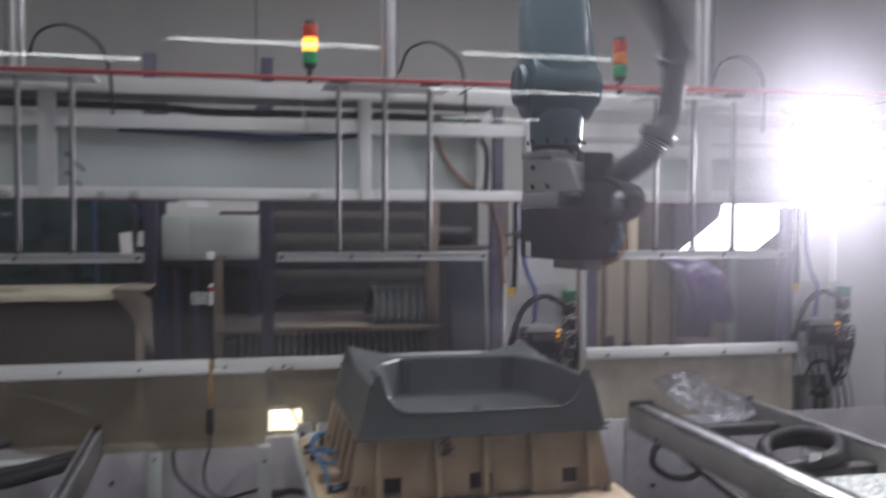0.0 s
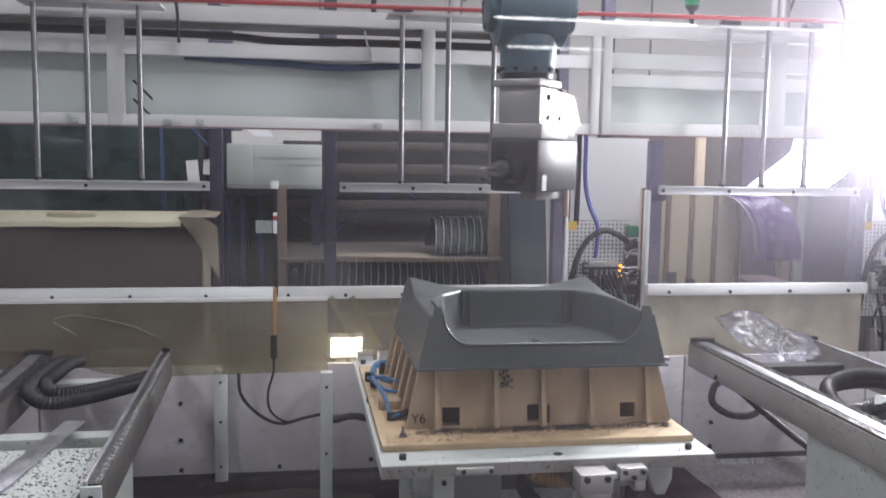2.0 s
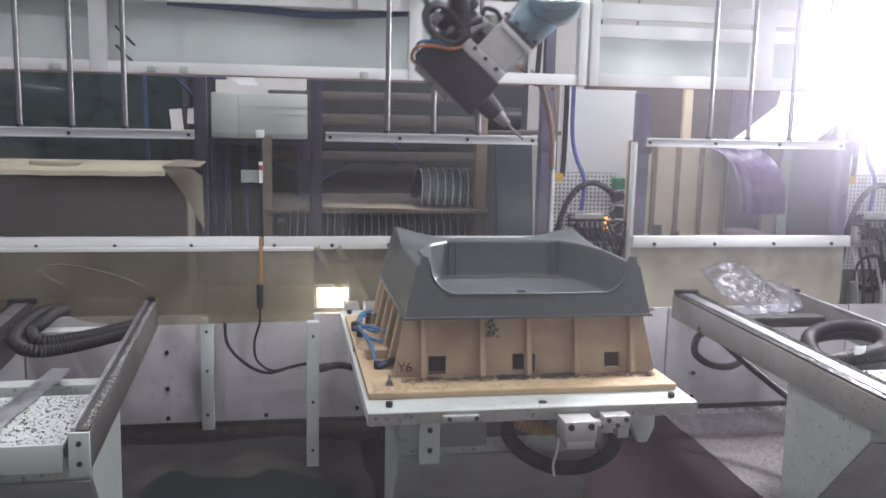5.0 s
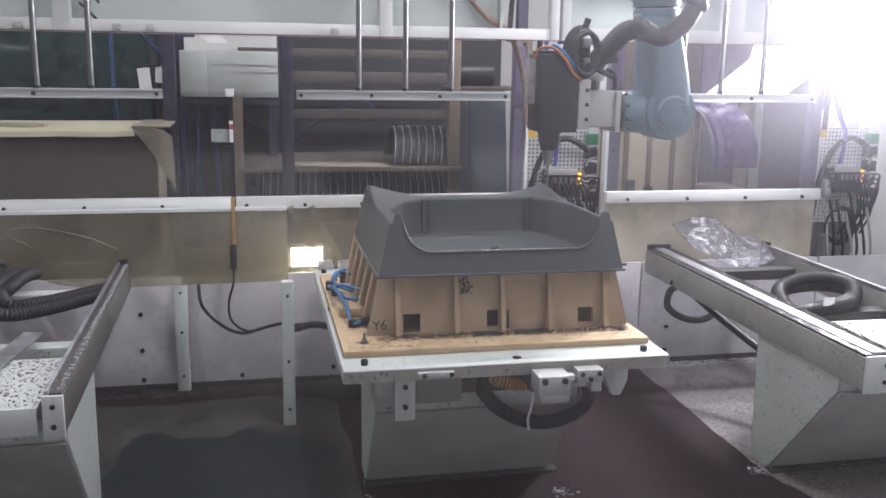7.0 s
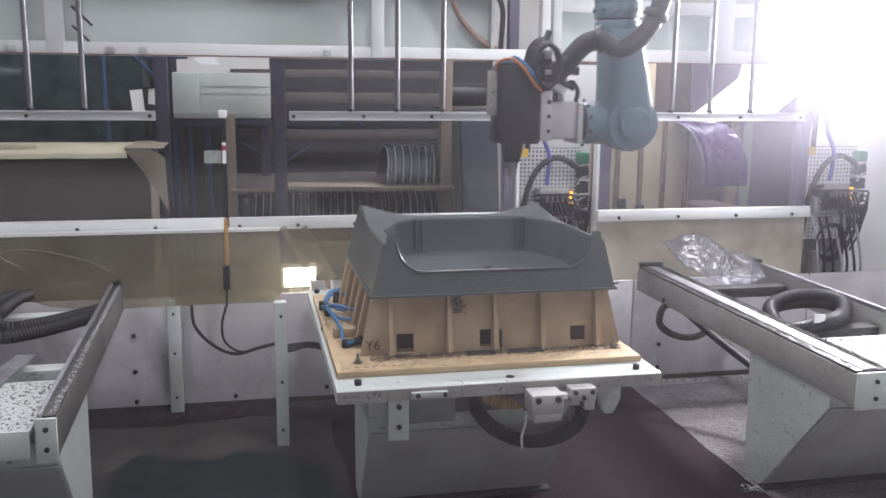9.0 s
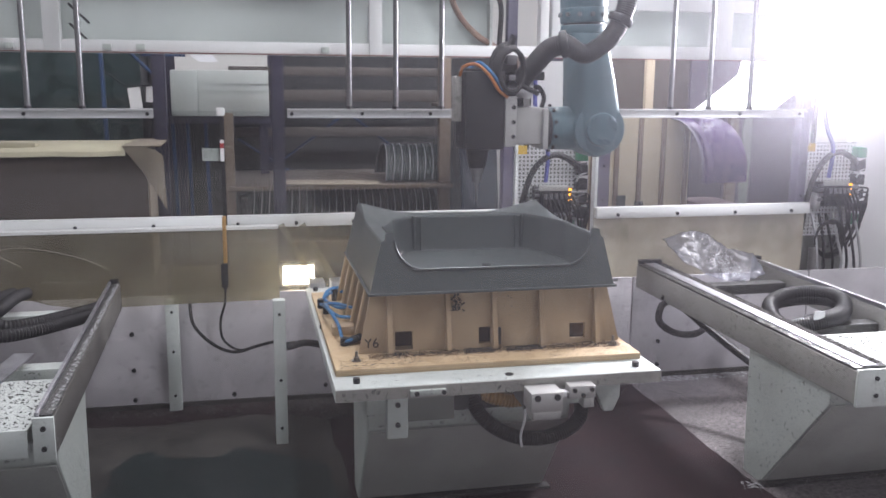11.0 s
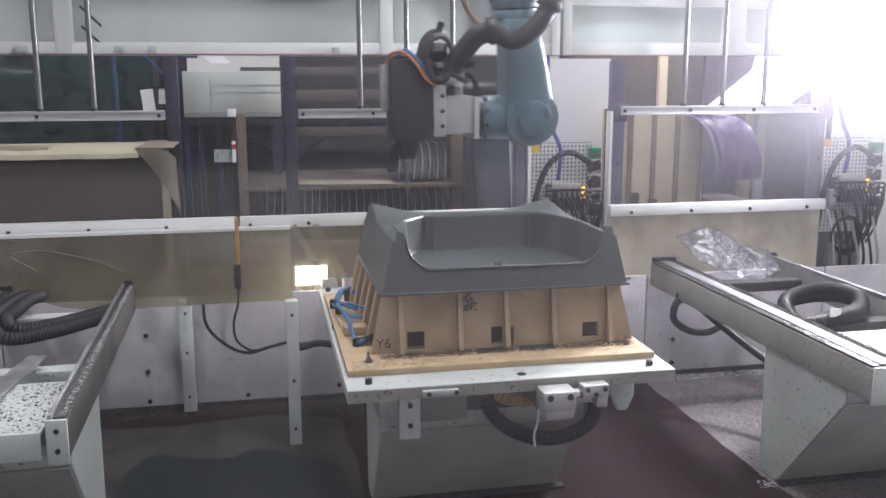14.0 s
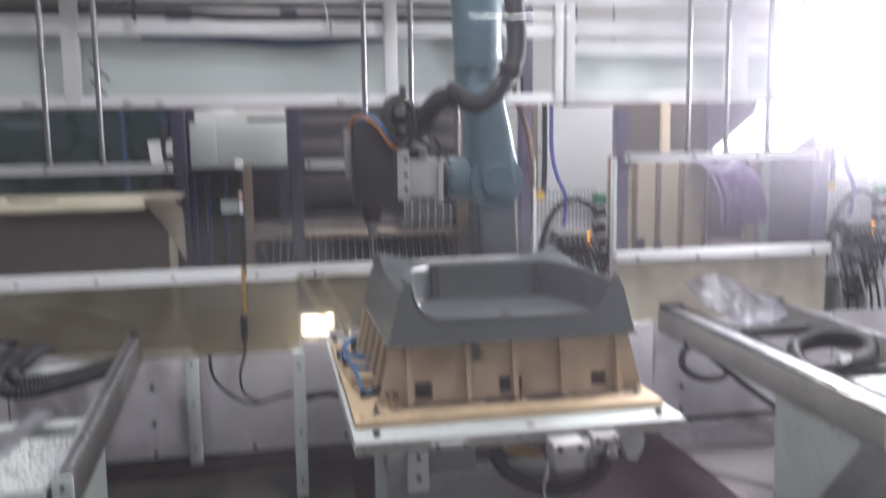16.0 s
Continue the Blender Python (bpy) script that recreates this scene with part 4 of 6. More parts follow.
part("small_step", box(1.08, 1.118, 2.715, 2.764, 0.518, 0.5525, 0.003), ALU_PALE, ct)
for xx, zz in ((1.045, 0.584), (1.105, 0.584), (1.075, 0.566)):
    part("block_bolt", rod((xx, 2.71, zz), (xx, 2.703, zz), 0.008, n=8), BOLT, ct)
part("amber_hose", hose([(0.93, 2.89, 0.5), (0.88, 2.89, 0.495), (0.81, 2.9, 0.51), (0.76, 2.95, 0.53)], 0.026, 12, 8, 0.004, 0.011), AMBER_HOSE, ct, "amber spiral-reinforced hose")
part("hose_clamp", rod((0.915, 2.89, 0.5), (0.935, 2.89, 0.502), 0.031, n=16), CHROME, ct)
part("black_hose", hose([(0.74, 2.93, 0.53), (0.765, 2.9, 0.46), (0.82, 2.88, 0.405), (0.91, 2.87, 0.365), (1.01, 2.87, 0.358), (1.1, 2.88, 0.385), (1.145, 2.9, 0.43), (1.155, 2.95, 0.5)], 0.027, 14, 8, 0.0025, 0.009), RUBBER, ct, "thick black corrugated hose")
part("cable_tie", hose([(0.9, 2.85, 0.53), (0.915, 2.835, 0.5), (0.912, 2.83, 0.44), (0.9, 2.83, 0.39), (0.906, 2.835, 0.345)], 0.0045, 6), PAPER, ct, "white cable tie")
part("side_gusset", prism([(1.19, 0.57), (1.335, 0.57), (1.335, 0.44), (1.31, 0.385), (1.275, 0.385)], 1, 3.0, 3.03, 0.003), GREY_GREEN, ct, "speckled gusset plate")
part("side_gusset", prism([(3.03, 0.4), (3.3, 0.56), (3.3, 0.57), (3.03, 0.57)], 0, 1.3, 1.33, 0.003), GREY_GREEN, ct, "speckled gusset plate")
for cx, cy, s in ((0.375, 3.06, 3), (1.1, 3.02, 4), (1.955, 3.06, 5)):
    swarf_pile("swarf", cx, cy, 0.0, 0.07, 160, s, PALE_EDGE, "pale curls of swarf at the foot of the pedestal")

# ---- plywood base and wooden fixture ----
bd = thing("plywood_base", (0.81, 3.4, 0.6), "thick birch plywood base board with handwriting", "board")
part("board", box(0.272, 1.36, 2.895, 4.02, 0.617, 0.64, 0.002), PLY, bd)
part("ply_line", box(0.2715, 1.3605, 2.8945, 4.02, 0.622, 0.6245), FIXTURE, bd, "darker glued ply")
part("ply_line", box(0.2715, 1.3605, 2.8945, 4.02, 0.63, 0.6325), FIXTURE, bd, "darker glued ply")
rng = random.Random(4)
for k in range(9):
    xx = 0.31 + k * 0.032
    part("script_bar", turned(None, pose(xx, 2.935 + rng.uniform(-0.004, 0.004), 0.6402, 0, 0, rng.uniform(-30, 30)), box(-0.009, 0.009, -0.002, 0.002, 0, 0.0006)), INK, bd, "stroke of black handwriting")
for xx, yy in ((0.352, 2.985), (1.3, 3.005), (0.33, 3.9), (1.3, 3.9)):
    part("washer", rod((xx, yy, 0.64), (xx, yy, 0.643), 0.017, n=14), CHROME, bd)
    part("nut", rod((xx, yy, 0.643), (xx, yy, 0.655), 0.011, n=6), CHROME, bd)
    part("stud", rod((xx, yy, 0.655), (xx, yy, 0.675), 0.005, n=8), CHROME, bd)
scatter_chips("swarf", 0.285, 1.35, 2.9, 3.04, 0.6405, 240, 11, "black plastic swarf strewn over the plywood")
scatter_chips("swarf", 0.45, 1.3, 3.005, 3.06, 0.641, 1500, 15, "line of dark swarf against the fixture's foot", size=(0.0012, 0.0045))
scatter_chips("swarf", 0.275, 1.37, 2.775, 2.89, 0.6165, 150, 12, "black plastic swarf strewn over the mounting plate")
scatter_chips("swarf", 0.275, 0.37, 3.05, 4.0, 0.6405, 70, 13, "black plastic swarf strewn over the plywood")

scatter_chips("grime", 0.4, 1.33, 2.985, 3.045, 0.6405, 1500, 61, "brown sawdust gathered at the fixture's foot", hue=GRIME, size=(0.0015, 0.005))
scatter_chips("grime", 0.29, 1.34, 2.9, 3.0, 0.6405, 700, 64, "brown sawdust strewn over the plywood", hue=GRIME, size=(0.001, 0.0035))
scatter_chips("grime", 0.74, 0.85, 3.0, 3.05, 0.641, 420, 62, "dark sawdust heaped at the fixture's foot", size=(0.0015, 0.005))
scatter_chips("grime", 0.9, 1.03, 3.0, 3.05, 0.641, 520, 63, "dark sawdust heaped at the fixture's foot", size=(0.0015, 0.005))
fx = thing("wooden_fixture", (0.85, 3.4, 0.64), "brown board holding fixture with ribs and square cut-outs", "fixture", )
# front board with square holes, built from strips so that the holes go through
def slope_x(z, left):
    k = (z - 0.64) / (0.87 - 0.64)
    return 0.37 + 0.05 * k if left else 1.345 - 0.05 * k


def fy(z):
    return 3.06 + 0.03 * (z - 0.64) / 0.23


holes = ((0.5, 0.563, 0.647, 0.712), (0.806, 0.852, 0.655, 0.714), (1.152, 1.212, 0.656, 0.712))
xs = [None] + sorted({h for a in holes for h in a[:2]}) + [None]
zs = sorted({0.64, 0.87} | {h for a in holes for h in a[2:]})
own = bmesh.new()
for i in range(len(xs) - 1):
    for j in range(len(zs) - 1):
        z0, z1 = zs[j], zs[j + 1]
        mid_x = ((xs[i] or 0.4) + (xs[i + 1] or 1.3)) / 2
        if any(a[0] < mid_x < a[1] and a[2] < (z0 + z1) / 2 < a[3] for a in holes):
            continue
        c = []
        for z, ii in ((z0, i), (z0, i + 1), (z1, i + 1), (z1, i)):
            xx = xs[ii] if xs[ii] is not None else slope_x(z, ii == 0)
            c.append(own.verts.new((xx, fy(z), z)))
        own.faces.new(c)
bmesh.ops.remove_doubles(own, verts=own.verts, dist=1e-5)
thicken(own, 0.018)
front = part("front_board", own, FIXTURE, fx, "brown tooling board with three square holes")
for xx in (0.478, 0.69, 0.861, 1.038, 1.25):
    rib = prism([(-0.036, 0.0), (0.0, 0.0), (0.0, 0.225), (-0.016, 0.225)], 0, -0.009, 0.009, 0.0015)
    bmesh.ops.transform(rib, matrix=pose(xx, 3.06, 0.641, -7, 0, 0), verts=rib.verts)
    part("front_rib", rib, FIXTURE, fx, "narrow upright stiffening rib")
# dark strip laid on the board imitates the slot's shade
part("rib_shadow_gap", box(0.8725, 0.884, 3.045, 3.062, 0.652, 0.714), DARK_VOID, fx, "dark strip for the shaded slot in the front board")
for k, yy in enumerate((3.2, 3.36, 3.52, 3.68, 3.84)):
    for side in (True, False):
        d = 0.07 if side else -0.07
        part("side_rib", prism([(slope_x(0.64, side), 0.64), (slope_x(0.64, side) + d, 0.64), (slope_x(0.87, side) + d, 0.872), (slope_x(0.87, side), 0.872)], 1, yy, yy + 0.018), FIXTURE, fx)
    part("rib_edge", prism([(slope_x(0.64, True) - 0.004, 0.641), (slope_x(0.64, True) + 0.004, 0.641), (slope_x(0.87, True) + 0.004, 0.872), (slope_x(0.87, True) - 0.004, 0.872)], 1, yy - 0.001, yy + 0.019), FIXTURE_EDGE, fx, "pale cut edge")
# sheet added behind the holes to stand in for their shaded inside
part("inner_board", box(0.46, 1.27, 3.13, 3.148, 0.641, 0.855), CARTON, fx, "dark brown sheet added for the shade inside the holes")
text("lettering", "Y6", 0.048, (0.388, 3.056, 0.662), (82, 0, 0), INK, fx)
scatter_chips("swarf", 0.42, 0.425, 3.1, 3.12, 0.641, 10, 18, "specks of swarf")
bl = thing("clamp_block", (0.33, 3.33, 0.64), "small brown wooden block on the plywood", "block")
part("block", box(0.3, 0.385, 3.3, 3.36, 0.641, 0.675, 0.002), FIXTURE, bl)

# glue and scorch marks on the front board
rng = random.Random(9)
bm = bmesh.new()
for _ in range(90):
    zz, s = rng.uniform(0.78, 0.862), rng.uniform(0.001, 0.004)
    xx = 0.715 + rng.gauss(0, 0.012) + (0.862 - zz) * 0.1 * rng.random()
    box(xx - s, xx + s, fy(zz) - 0.0195, fy(zz) - 0.0178, zz - s, zz + s, 0, bm)
for _ in range(12):
    zz, s = rng.uniform(0.74, 0.83), rng.uniform(0.001, 0.003)
    xx = rng.uniform(0.74, 0.93)
    box(xx - s, xx + s, fy(zz) - 0.0195, fy(zz) - 0.0178, zz - s, zz + s, 0, bm)
part("scorch_mark", bm, INK, fx, "black spattered mark")

# blue pneumatic hoses beside the fixture
ah = thing("air_hose_set", (0.32, 3.5, 0.64), "blue air hoses with black fittings beside the fixture", "air hose")
for pts in ([(0.39, 3.2, 0.665), (0.33, 3.17, 0.66), (0.32, 3.3, 0.69), (0.3, 3.5, 0.7), (0.3, 3.65, 0.68)],
            [(0.4, 3.45, 0.67), (0.34, 3.5, 0.665), (0.3, 3.62, 0.675), (0.29, 3.72, 0.66)],
            [(0.4, 3.62, 0.67), (0.35, 3.66, 0.66), (0.31, 3.78, 0.67), (0.36, 3.85, 0.68), (0.42, 3.82, 0.68)],
            [(0.3, 3.63, 0.68), (0.34, 3.56, 0.7), (0.42, 3.5, 0.69)],
            [(0.29, 3.72, 0.66), (0.33, 3.8, 0.7), (0.41, 3.9, 0.69)]):
    part("hose", hose(pts, 0.007, 8), BLUE_HOSE, ah)
for a, b in (((0.335, 3.175, 0.652), (0.395, 3.195, 0.664)), ((0.29, 3.73, 0.642), (0.29, 3.73, 0.68)), ((0.305, 3.63, 0.642), (0.305, 3.63, 0.69)), ((0.36, 3.85, 0.642), (0.36, 3.85, 0.69)), ((0.33, 3.175, 0.641), (0.33, 3.175, 0.67))):
    part("fitting", rod(a, b, 0.014, n=10), BLACK_PLASTIC, ah)

# ---- grey moulded part on the fixture ----
def shell():
    """A tray with sloping sides, a cut-out front with rounded corners, tall rear corners."""
    t = thing("moulded_part", (0.86, 3.4, 0.862), "dark grey vacuum-formed plastic tub with cut-out front", "plastic part")
    # front wall: outline with the cut-out
    out = [(0.405, 0.862), (1.3, 0.862), (1.272, 1.03), (1.262, 1.036), (1.26, 1.062), (1.232, 1.066)]
    cut = []
    for k in range(9):
        a = math.pi / 2 * k / 8
        cut.append((1.222 - 0.105 * (1 - math.cos(a)), 1.04 - 0.1 * math.sin(a)))
    for k in range(9):
        a = math.pi / 2 * (1 - k / 8)
        cut.append((0.5 + 0.1 * (1 - math.cos(a)), 1.04 - 0.1 * math.sin(a)))
    out += cut + [(0.492, 1.068), (0.468, 1.066), (0.464, 1.04), (0.45, 1.034)]
    own = bmesh.new()
    def fyy(z):
        return 3.02 + 0.06 * (z - 0.862) / 0.2
    own.faces.new([own.verts.new((x, fyy(z), z)) for x, z in out])
    bmesh.ops.recalc_face_normals(own, faces=own.faces)
    if own.faces[:][0].normal.y > 0:
        bmesh.ops.reverse_faces(own, faces=own.faces[:])
    thicken(own, 0.008)
    part("front_wall", own, SHELL, t)
    part("flange", box(0.398, 1.308, 3.012, 3.8, 0.857, 0.866, 0.002), SHELL, t)
    # one skin round the two sides and the back: outer slope, fold, top, lip and basin wall
    legs = [((0.452, 3.08), (0.452, 3.55), (0.5, 3.07), (0.5, 3.34), 6),
            ((0.452, 3.55), (0.452, 3.74), (0.5, 3.34), (0.56, 3.5), 6),
            ((0.452, 3.74), (0.62, 3.74), (0.56, 3.5), (0.654, 3.6), 6),
            ((0.62, 3.74), (1.14, 3.74), (0.654, 3.6), (1.129, 3.6), 8),
            ((1.14, 3.74), (1.222, 3.74), (1.129, 3.6), (1.18, 3.5), 6),
            ((1.222, 3.74), (1.252, 3.55), (1.18, 3.5), (1.222, 3.34), 6),
            ((1.252, 3.55), (1.262, 3.08), (1.222, 3.34), (1.222, 3.07), 6)]
    cols = []
    for a, b, c, d, n in legs:
        for k in range(n):
            cols.append((Vector(a).lerp(Vector(b), k / n), Vector(c).lerp(Vector(d), k / n)))
    cols.append((Vector((1.262, 3.08)), Vector((1.222, 3.07))))
    centre = Vector((0.861, 3.2))
    skin = bmesh.new()
    rings = []
    for o, q in cols:
        h = sum(0.047 * max(0.0, 1 - (o - Vector(c)).length / 0.2) ** 1.15 for c in ((0.452, 3.74), (1.222, 3.74)))
        foot = Vector((0.405 + (o.x - 0.452) * 0.895 / 0.81, 3.02 + (o.y - 3.08) * 0.78 / 0.66))
        fold = 1.038 + h
        line = [(foot, 0.864), (foot.lerp(o, 0.5), 0.864 + (fold - 0.864) * 0.5), (foot.lerp(o, 0.97), fold - 0.006), (o.lerp(q, 0.1), fold),
                (o.lerp(q, 0.5), 1.04 + h * 0.3), (o.lerp(q, 0.9), 1.04 + h * 0.05), (o.lerp(q, 0.95), 1.047), (q, 1.045),
                (q.lerp(centre, 0.012), 1.036), (q.lerp(centre, 0.03), 0.918), (q.lerp(centre, 0.045), 0.904), (q.lerp(centre, 0.075), 0.9)]
        rings.append([skin.verts.new((u.x, u.y, z)) for u, z in line])
    for a, b in zip(rings, rings[1:]):
        for k in range(len(a) - 1):
            skin.faces.new((a[k], a[k + 1], b[k + 1], b[k]))
    skin.faces.new([r[-1] for r in rings])
    bmesh.ops.recalc_face_normals(skin, faces=skin.faces)
    thicken(skin, 0.003)
    part("tub", skin, SHELL, t, "sloping outer skin and deep basin with cut corners", sharp=24)
    for x, y in ((0.662, 3.588), (1.118, 3.588)):
        part("corner_bead", rod((x, y, 0.91), (x, y, 1.043), 0.007, n=10), SHELL, t, "upright bead in the basin's corner")
    for x, y in ((0.69, 3.575), (1.09, 3.575)):
        part("corner_bead", rod((x, y, 0.905), (x, y + 0.014, 1.04), 0.004, n=8), SHELL, t, "upright bead in the basin's corner")
    part("front_tab", rod((0.885, 3.27, 0.9), (0.885, 3.27, 0.9045), 0.017, n=14), DARK_VOID, t, "small hole in the basin floor")
    part("cut_out_bead", hose([(x, fyy(z) - 0.002, z) for x, z in cut], 0.0045, 8, 3), SHELL, t, "rolled edge of the cut-out")
    part("screw", rod((1.3, 3.05, 0.875), (1.325, 3.05, 0.875), 0.007, n=8), CHROME, t)
    return t


shell()


# ---- aisle behind the fence ----
rk = thing("storage_rack", (0.5, 6.2, 0), "pallet rack of dark indigo steel with weathered boards", "storage rack")
for xx in (-0.53, 0.165, 1.95):
    part("upright", box(xx, xx + 0.075, 5.72, 5.8, 0, 2.6, 0.003), RACK_DARK, rk)
    part("upright", box(xx, xx + 0.075, 6.72, 6.8, 0, 2.6, 0.003), RACK_DARK, rk)
for z, hue in ((0.55, SHELF_DARK), (0.905, SHELF_DARK)):
    part("shelf_board", box(-0.1, 1.32, 5.76, 6.75, z - 0.02, z + 0.012, 0.003), hue, rk)
part("shelf_edge", box(-0.1, 1.32, 5.748, 5.759, 0.893, 0.917, 0.002), SHELF_WOOD, rk, "pale front edge of the shelf")
part("paper_sheet", turned(None, pose(0.55, 5.745, 0.918, 0, 0.8, 0), box(-0.3, 0.3, 0, 0.25, 0, 0.008, 0.002)), TAN_CLOTH, rk, "cream paper lying on the shelf")
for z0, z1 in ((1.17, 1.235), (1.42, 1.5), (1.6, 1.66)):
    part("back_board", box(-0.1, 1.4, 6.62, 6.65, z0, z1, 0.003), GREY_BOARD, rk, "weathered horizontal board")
for x0, x1 in ((-0.125, -0.068), (1.235, 1.31)):
    part("wood_post", box(x0, x1, 5.8, 5.86, 0, 1.37 if x0 < 0 else 1.72, 0.003), SHELF_WOOD, rk, "weathered timber post")
for a, b in (((0.2, 6.7, 0.95), (0.75, 6.7, 1.35)), ((1.25, 6.7, 0.95), (0.72, 6.7, 1.35)), ((-0.05, 6.7, 1.15), (0.3, 6.7, 0.92))):
    part("brace", rod(a, b, 0.008, n=6), RACK_BLUE, rk)
# near-black sheet put in for the shaded depth behind the racks
solo("back_boarding", box(-3.2, 1.9, 7.0, 7.05, 0, 2.05), DARK_VOID, "near-black sheet standing in for the shade behind the racks", "boarding", kind="structure")

# stacks of nested black plastic arches on the shelves
def arch_stack(x0, x1, z, r, count, depth, label, edge_from=0.0):
    t = thing("arch_stack", ((x0 + x1) / 2, 6.05, z), label, "plastic parts", "stacked black plastic parts")
    step = (x1 - x0) / count
    for k in range(count):
        xx = x0 + k * step
        rows = []
        for i in range(13):
            a = math.pi * (0.02 + 0.96 * i / 12)
            c, s = math.cos(a), math.sin(a)
            rows.append([(xx + 0.03 * s, 6.08 - depth * c * -1, z + r * s), (xx + step * 0.96 + 0.03 * s, 6.08 - depth * 0.96 * c * -1, z + r * 0.96 * s)])
        rows = [[(p[0], 6.08 + (p[1] - 6.08), p[2]) for p in row] for row in rows]
        arch = part("arch", sheet(rows, 0.006), ARCH_BLACK, t)
        if k >= edge_from * count:
            er = [[(xx - 0.001 + 0.03 * math.sin(math.pi * (0.02 + 0.96 * i / 12)), 6.08 + (depth + 0.006) * math.cos(math.pi * (0.02 + 0.96 * i / 12)), z + (r + 0.005) * math.sin(math.pi * (0.02 + 0.96 * i / 12))),
                   (xx + 0.0045 + 0.03 * math.sin(math.pi * (0.02 + 0.96 * i / 12)), 6.08 + (depth + 0.006) * math.cos(math.pi * (0.02 + 0.96 * i / 12)), z + (r + 0.005) * math.sin(math.pi * (0.02 + 0.96 * i / 12)))] for i in range(13)]
            part("edge", sheet(er, 0.003), DULL_EDGE if r < 0.25 else PALE_EDGE, arch, "whitened trimmed edge")


arch_stack(0.88, 1.24, 0.92, 0.235, 7, 0.26, "nested black plastic arches with pale trimmed edges")
arch_stack(0.02, 1.22, 0.565, 0.29, 25, 0.28, "long nest of black plastic arches with pale trimmed edges")
t = thing("black_crate", (0.05, 6.0, 0.565), "black plastic crate at the end of the shelf", "crate")
part("body", box(-0.04, 0.0, 5.85, 6.2, 0.565, 0.8, 0.01), BLACK_PLASTIC, t)

# leaning sheets
ls = thing("leaning_board", (1.48, 5.6, 0), "dark blue-grey board leaning against the rack", "board")
part("board", turned(None, pose(1.49, 5.55, 0.0, -5, -1.5, 0), box(-0.12, 0.12, 0, 0.03, 0, 1.42, 0.003)), material("dark_blue_board", (0.022, 0.03, 0.046), 0.45, grain=0.06, scale=8), ls)
ls2 = thing("leaning_board", (1.64, 5.65, 0), "brown weathered plank leaning beside the rack", "board")
part("board", turned(None, pose(1.68, 5.6, 0.0, -4, 1, 0), box(-0.05, 0.05, 0, 0.03, 0, 1.75, 0.003)), SHELF_DARK, ls2)
t = thing("black_drum", (1.42, 6.1, 1.42), "dark rounded container on the rack", "container")
part("body", rod((1.33, 6.1, 1.5), (1.6, 6.1, 1.5), 0.075, n=20, bevel=0.01), BLACK_PLASTIC, t)
part("shelf", box(1.28, 1.9, 5.95, 6.3, 1.4, 1.423, 0.003), SHELF_DARK, t)

# big carton with cream packing sheet
cx = thing("carton", (-1.1, 5.5, 0.0), "large dark brown carton under a cream packing sheet", "carton")
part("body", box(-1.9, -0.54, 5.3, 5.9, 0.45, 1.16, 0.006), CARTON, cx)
part("pallet", box(-1.9, -0.5, 5.3, 5.9, 0.0, 0.449, 0.006), SHELF_DARK, cx)
rows = []
rng = random.Random(3)
for i in range(24):
    xx = -1.92 + 1.27 * i / 23
    w = 0.004 * math.sin(i * 0.9) + 0.006 * rng.random()
    rows.append([(xx, 5.262, 1.155 + w * 0.4), (xx, 5.27, 1.18 + w * 0.6), (xx, 5.3, 1.2 + w), (xx, 5.6, 1.208 + w), (xx, 5.92, 1.2)])
part("packing_sheet", sheet(rows, 0.006), KRAFT, cx, "cream packing sheet, creased")
part("raised_fold", turned(None, pose(-1.25, 5.32, 1.2, -6, 1, 0), box(-0.13, 0.13, 0, 0.3, 0, 0.032, 0.006)), KRAFT, cx, "cream board folded up")
part("side_face", box(-0.5395, -0.532, 5.302, 5.898, 0.46, 1.155), TAN_CLOTH, cx, "tan cut side of the carton")
rows = []
for i in range(15):
    u = i / 14
    row = []
    for j in range(13):
        v = j / 12
        x = -0.665 + 0.215 * v + 0.012 * u
        top = 1.215 - 0.06 * v ** 4
        low = 1.19 - 0.34 * v ** 1.25
        row.append((x, 5.262 - 0.02 * math.sin(math.pi * v) * (1 - 0.4 * u) + 0.006 * math.sin(7 * v + 4 * u), top + (low - top) * u))
    rows.append(row)
part("flap", sheet(rows, 0.006), TAN_CLOTH, cx, "tan cloth flap draped over the corner", sharp=60)
part("flap_top", box(-0.665, -0.46, 5.27, 5.85, 1.205, 1.213, 0.003), TAN_CLOTH, cx, "tan cloth over the top")

# wrapped goods behind the carton
wg = thing("wrapped_goods", (-1.3, 6.4, 0), "tall dark load in glossy stretch film", "wrapped load")
rows = []
for j in range(76):
    z = 1.85 * j / 75
    rows.append([(-2.4 + 1.75 * i / 29, 6.26 + 0.012 * noise.noise(Vector((i * 0.16, z * 9, 1.3))) + 0.008 * noise.noise(Vector((i * 0.35, z * 55, 4))), z) for i in range(30)])
part("film", sheet(rows, 0.01), FILM, wg, sharp=70)
part("load", box(-2.4, -0.66, 6.36, 6.9, 0, 1.86, 0.01), DARK_VOID, wg)
for k, zz in enumerate((1.44, 1.49, 1.36)):
    part("strap", box(-2.0, -0.9, 6.262, 6.268, zz, zz + 0.012), RACK_DARK, wg)
br = thing("blue_rack", (-0.75, 6.1, 0), "bright blue rack frame with diagonal braces", "storage rack")
for xx, hh in ((-0.82, 2.0), (-0.42, 1.33), (-0.33, 1.33), (-0.22, 1.33)):
    part("upright", turned(None, pose(xx, 6.0, 0, 0, -1.0, 0), box(-0.011, 0.011, -0.02, 0.02, 0, hh, 0.002)), RACK_BLUE, br)
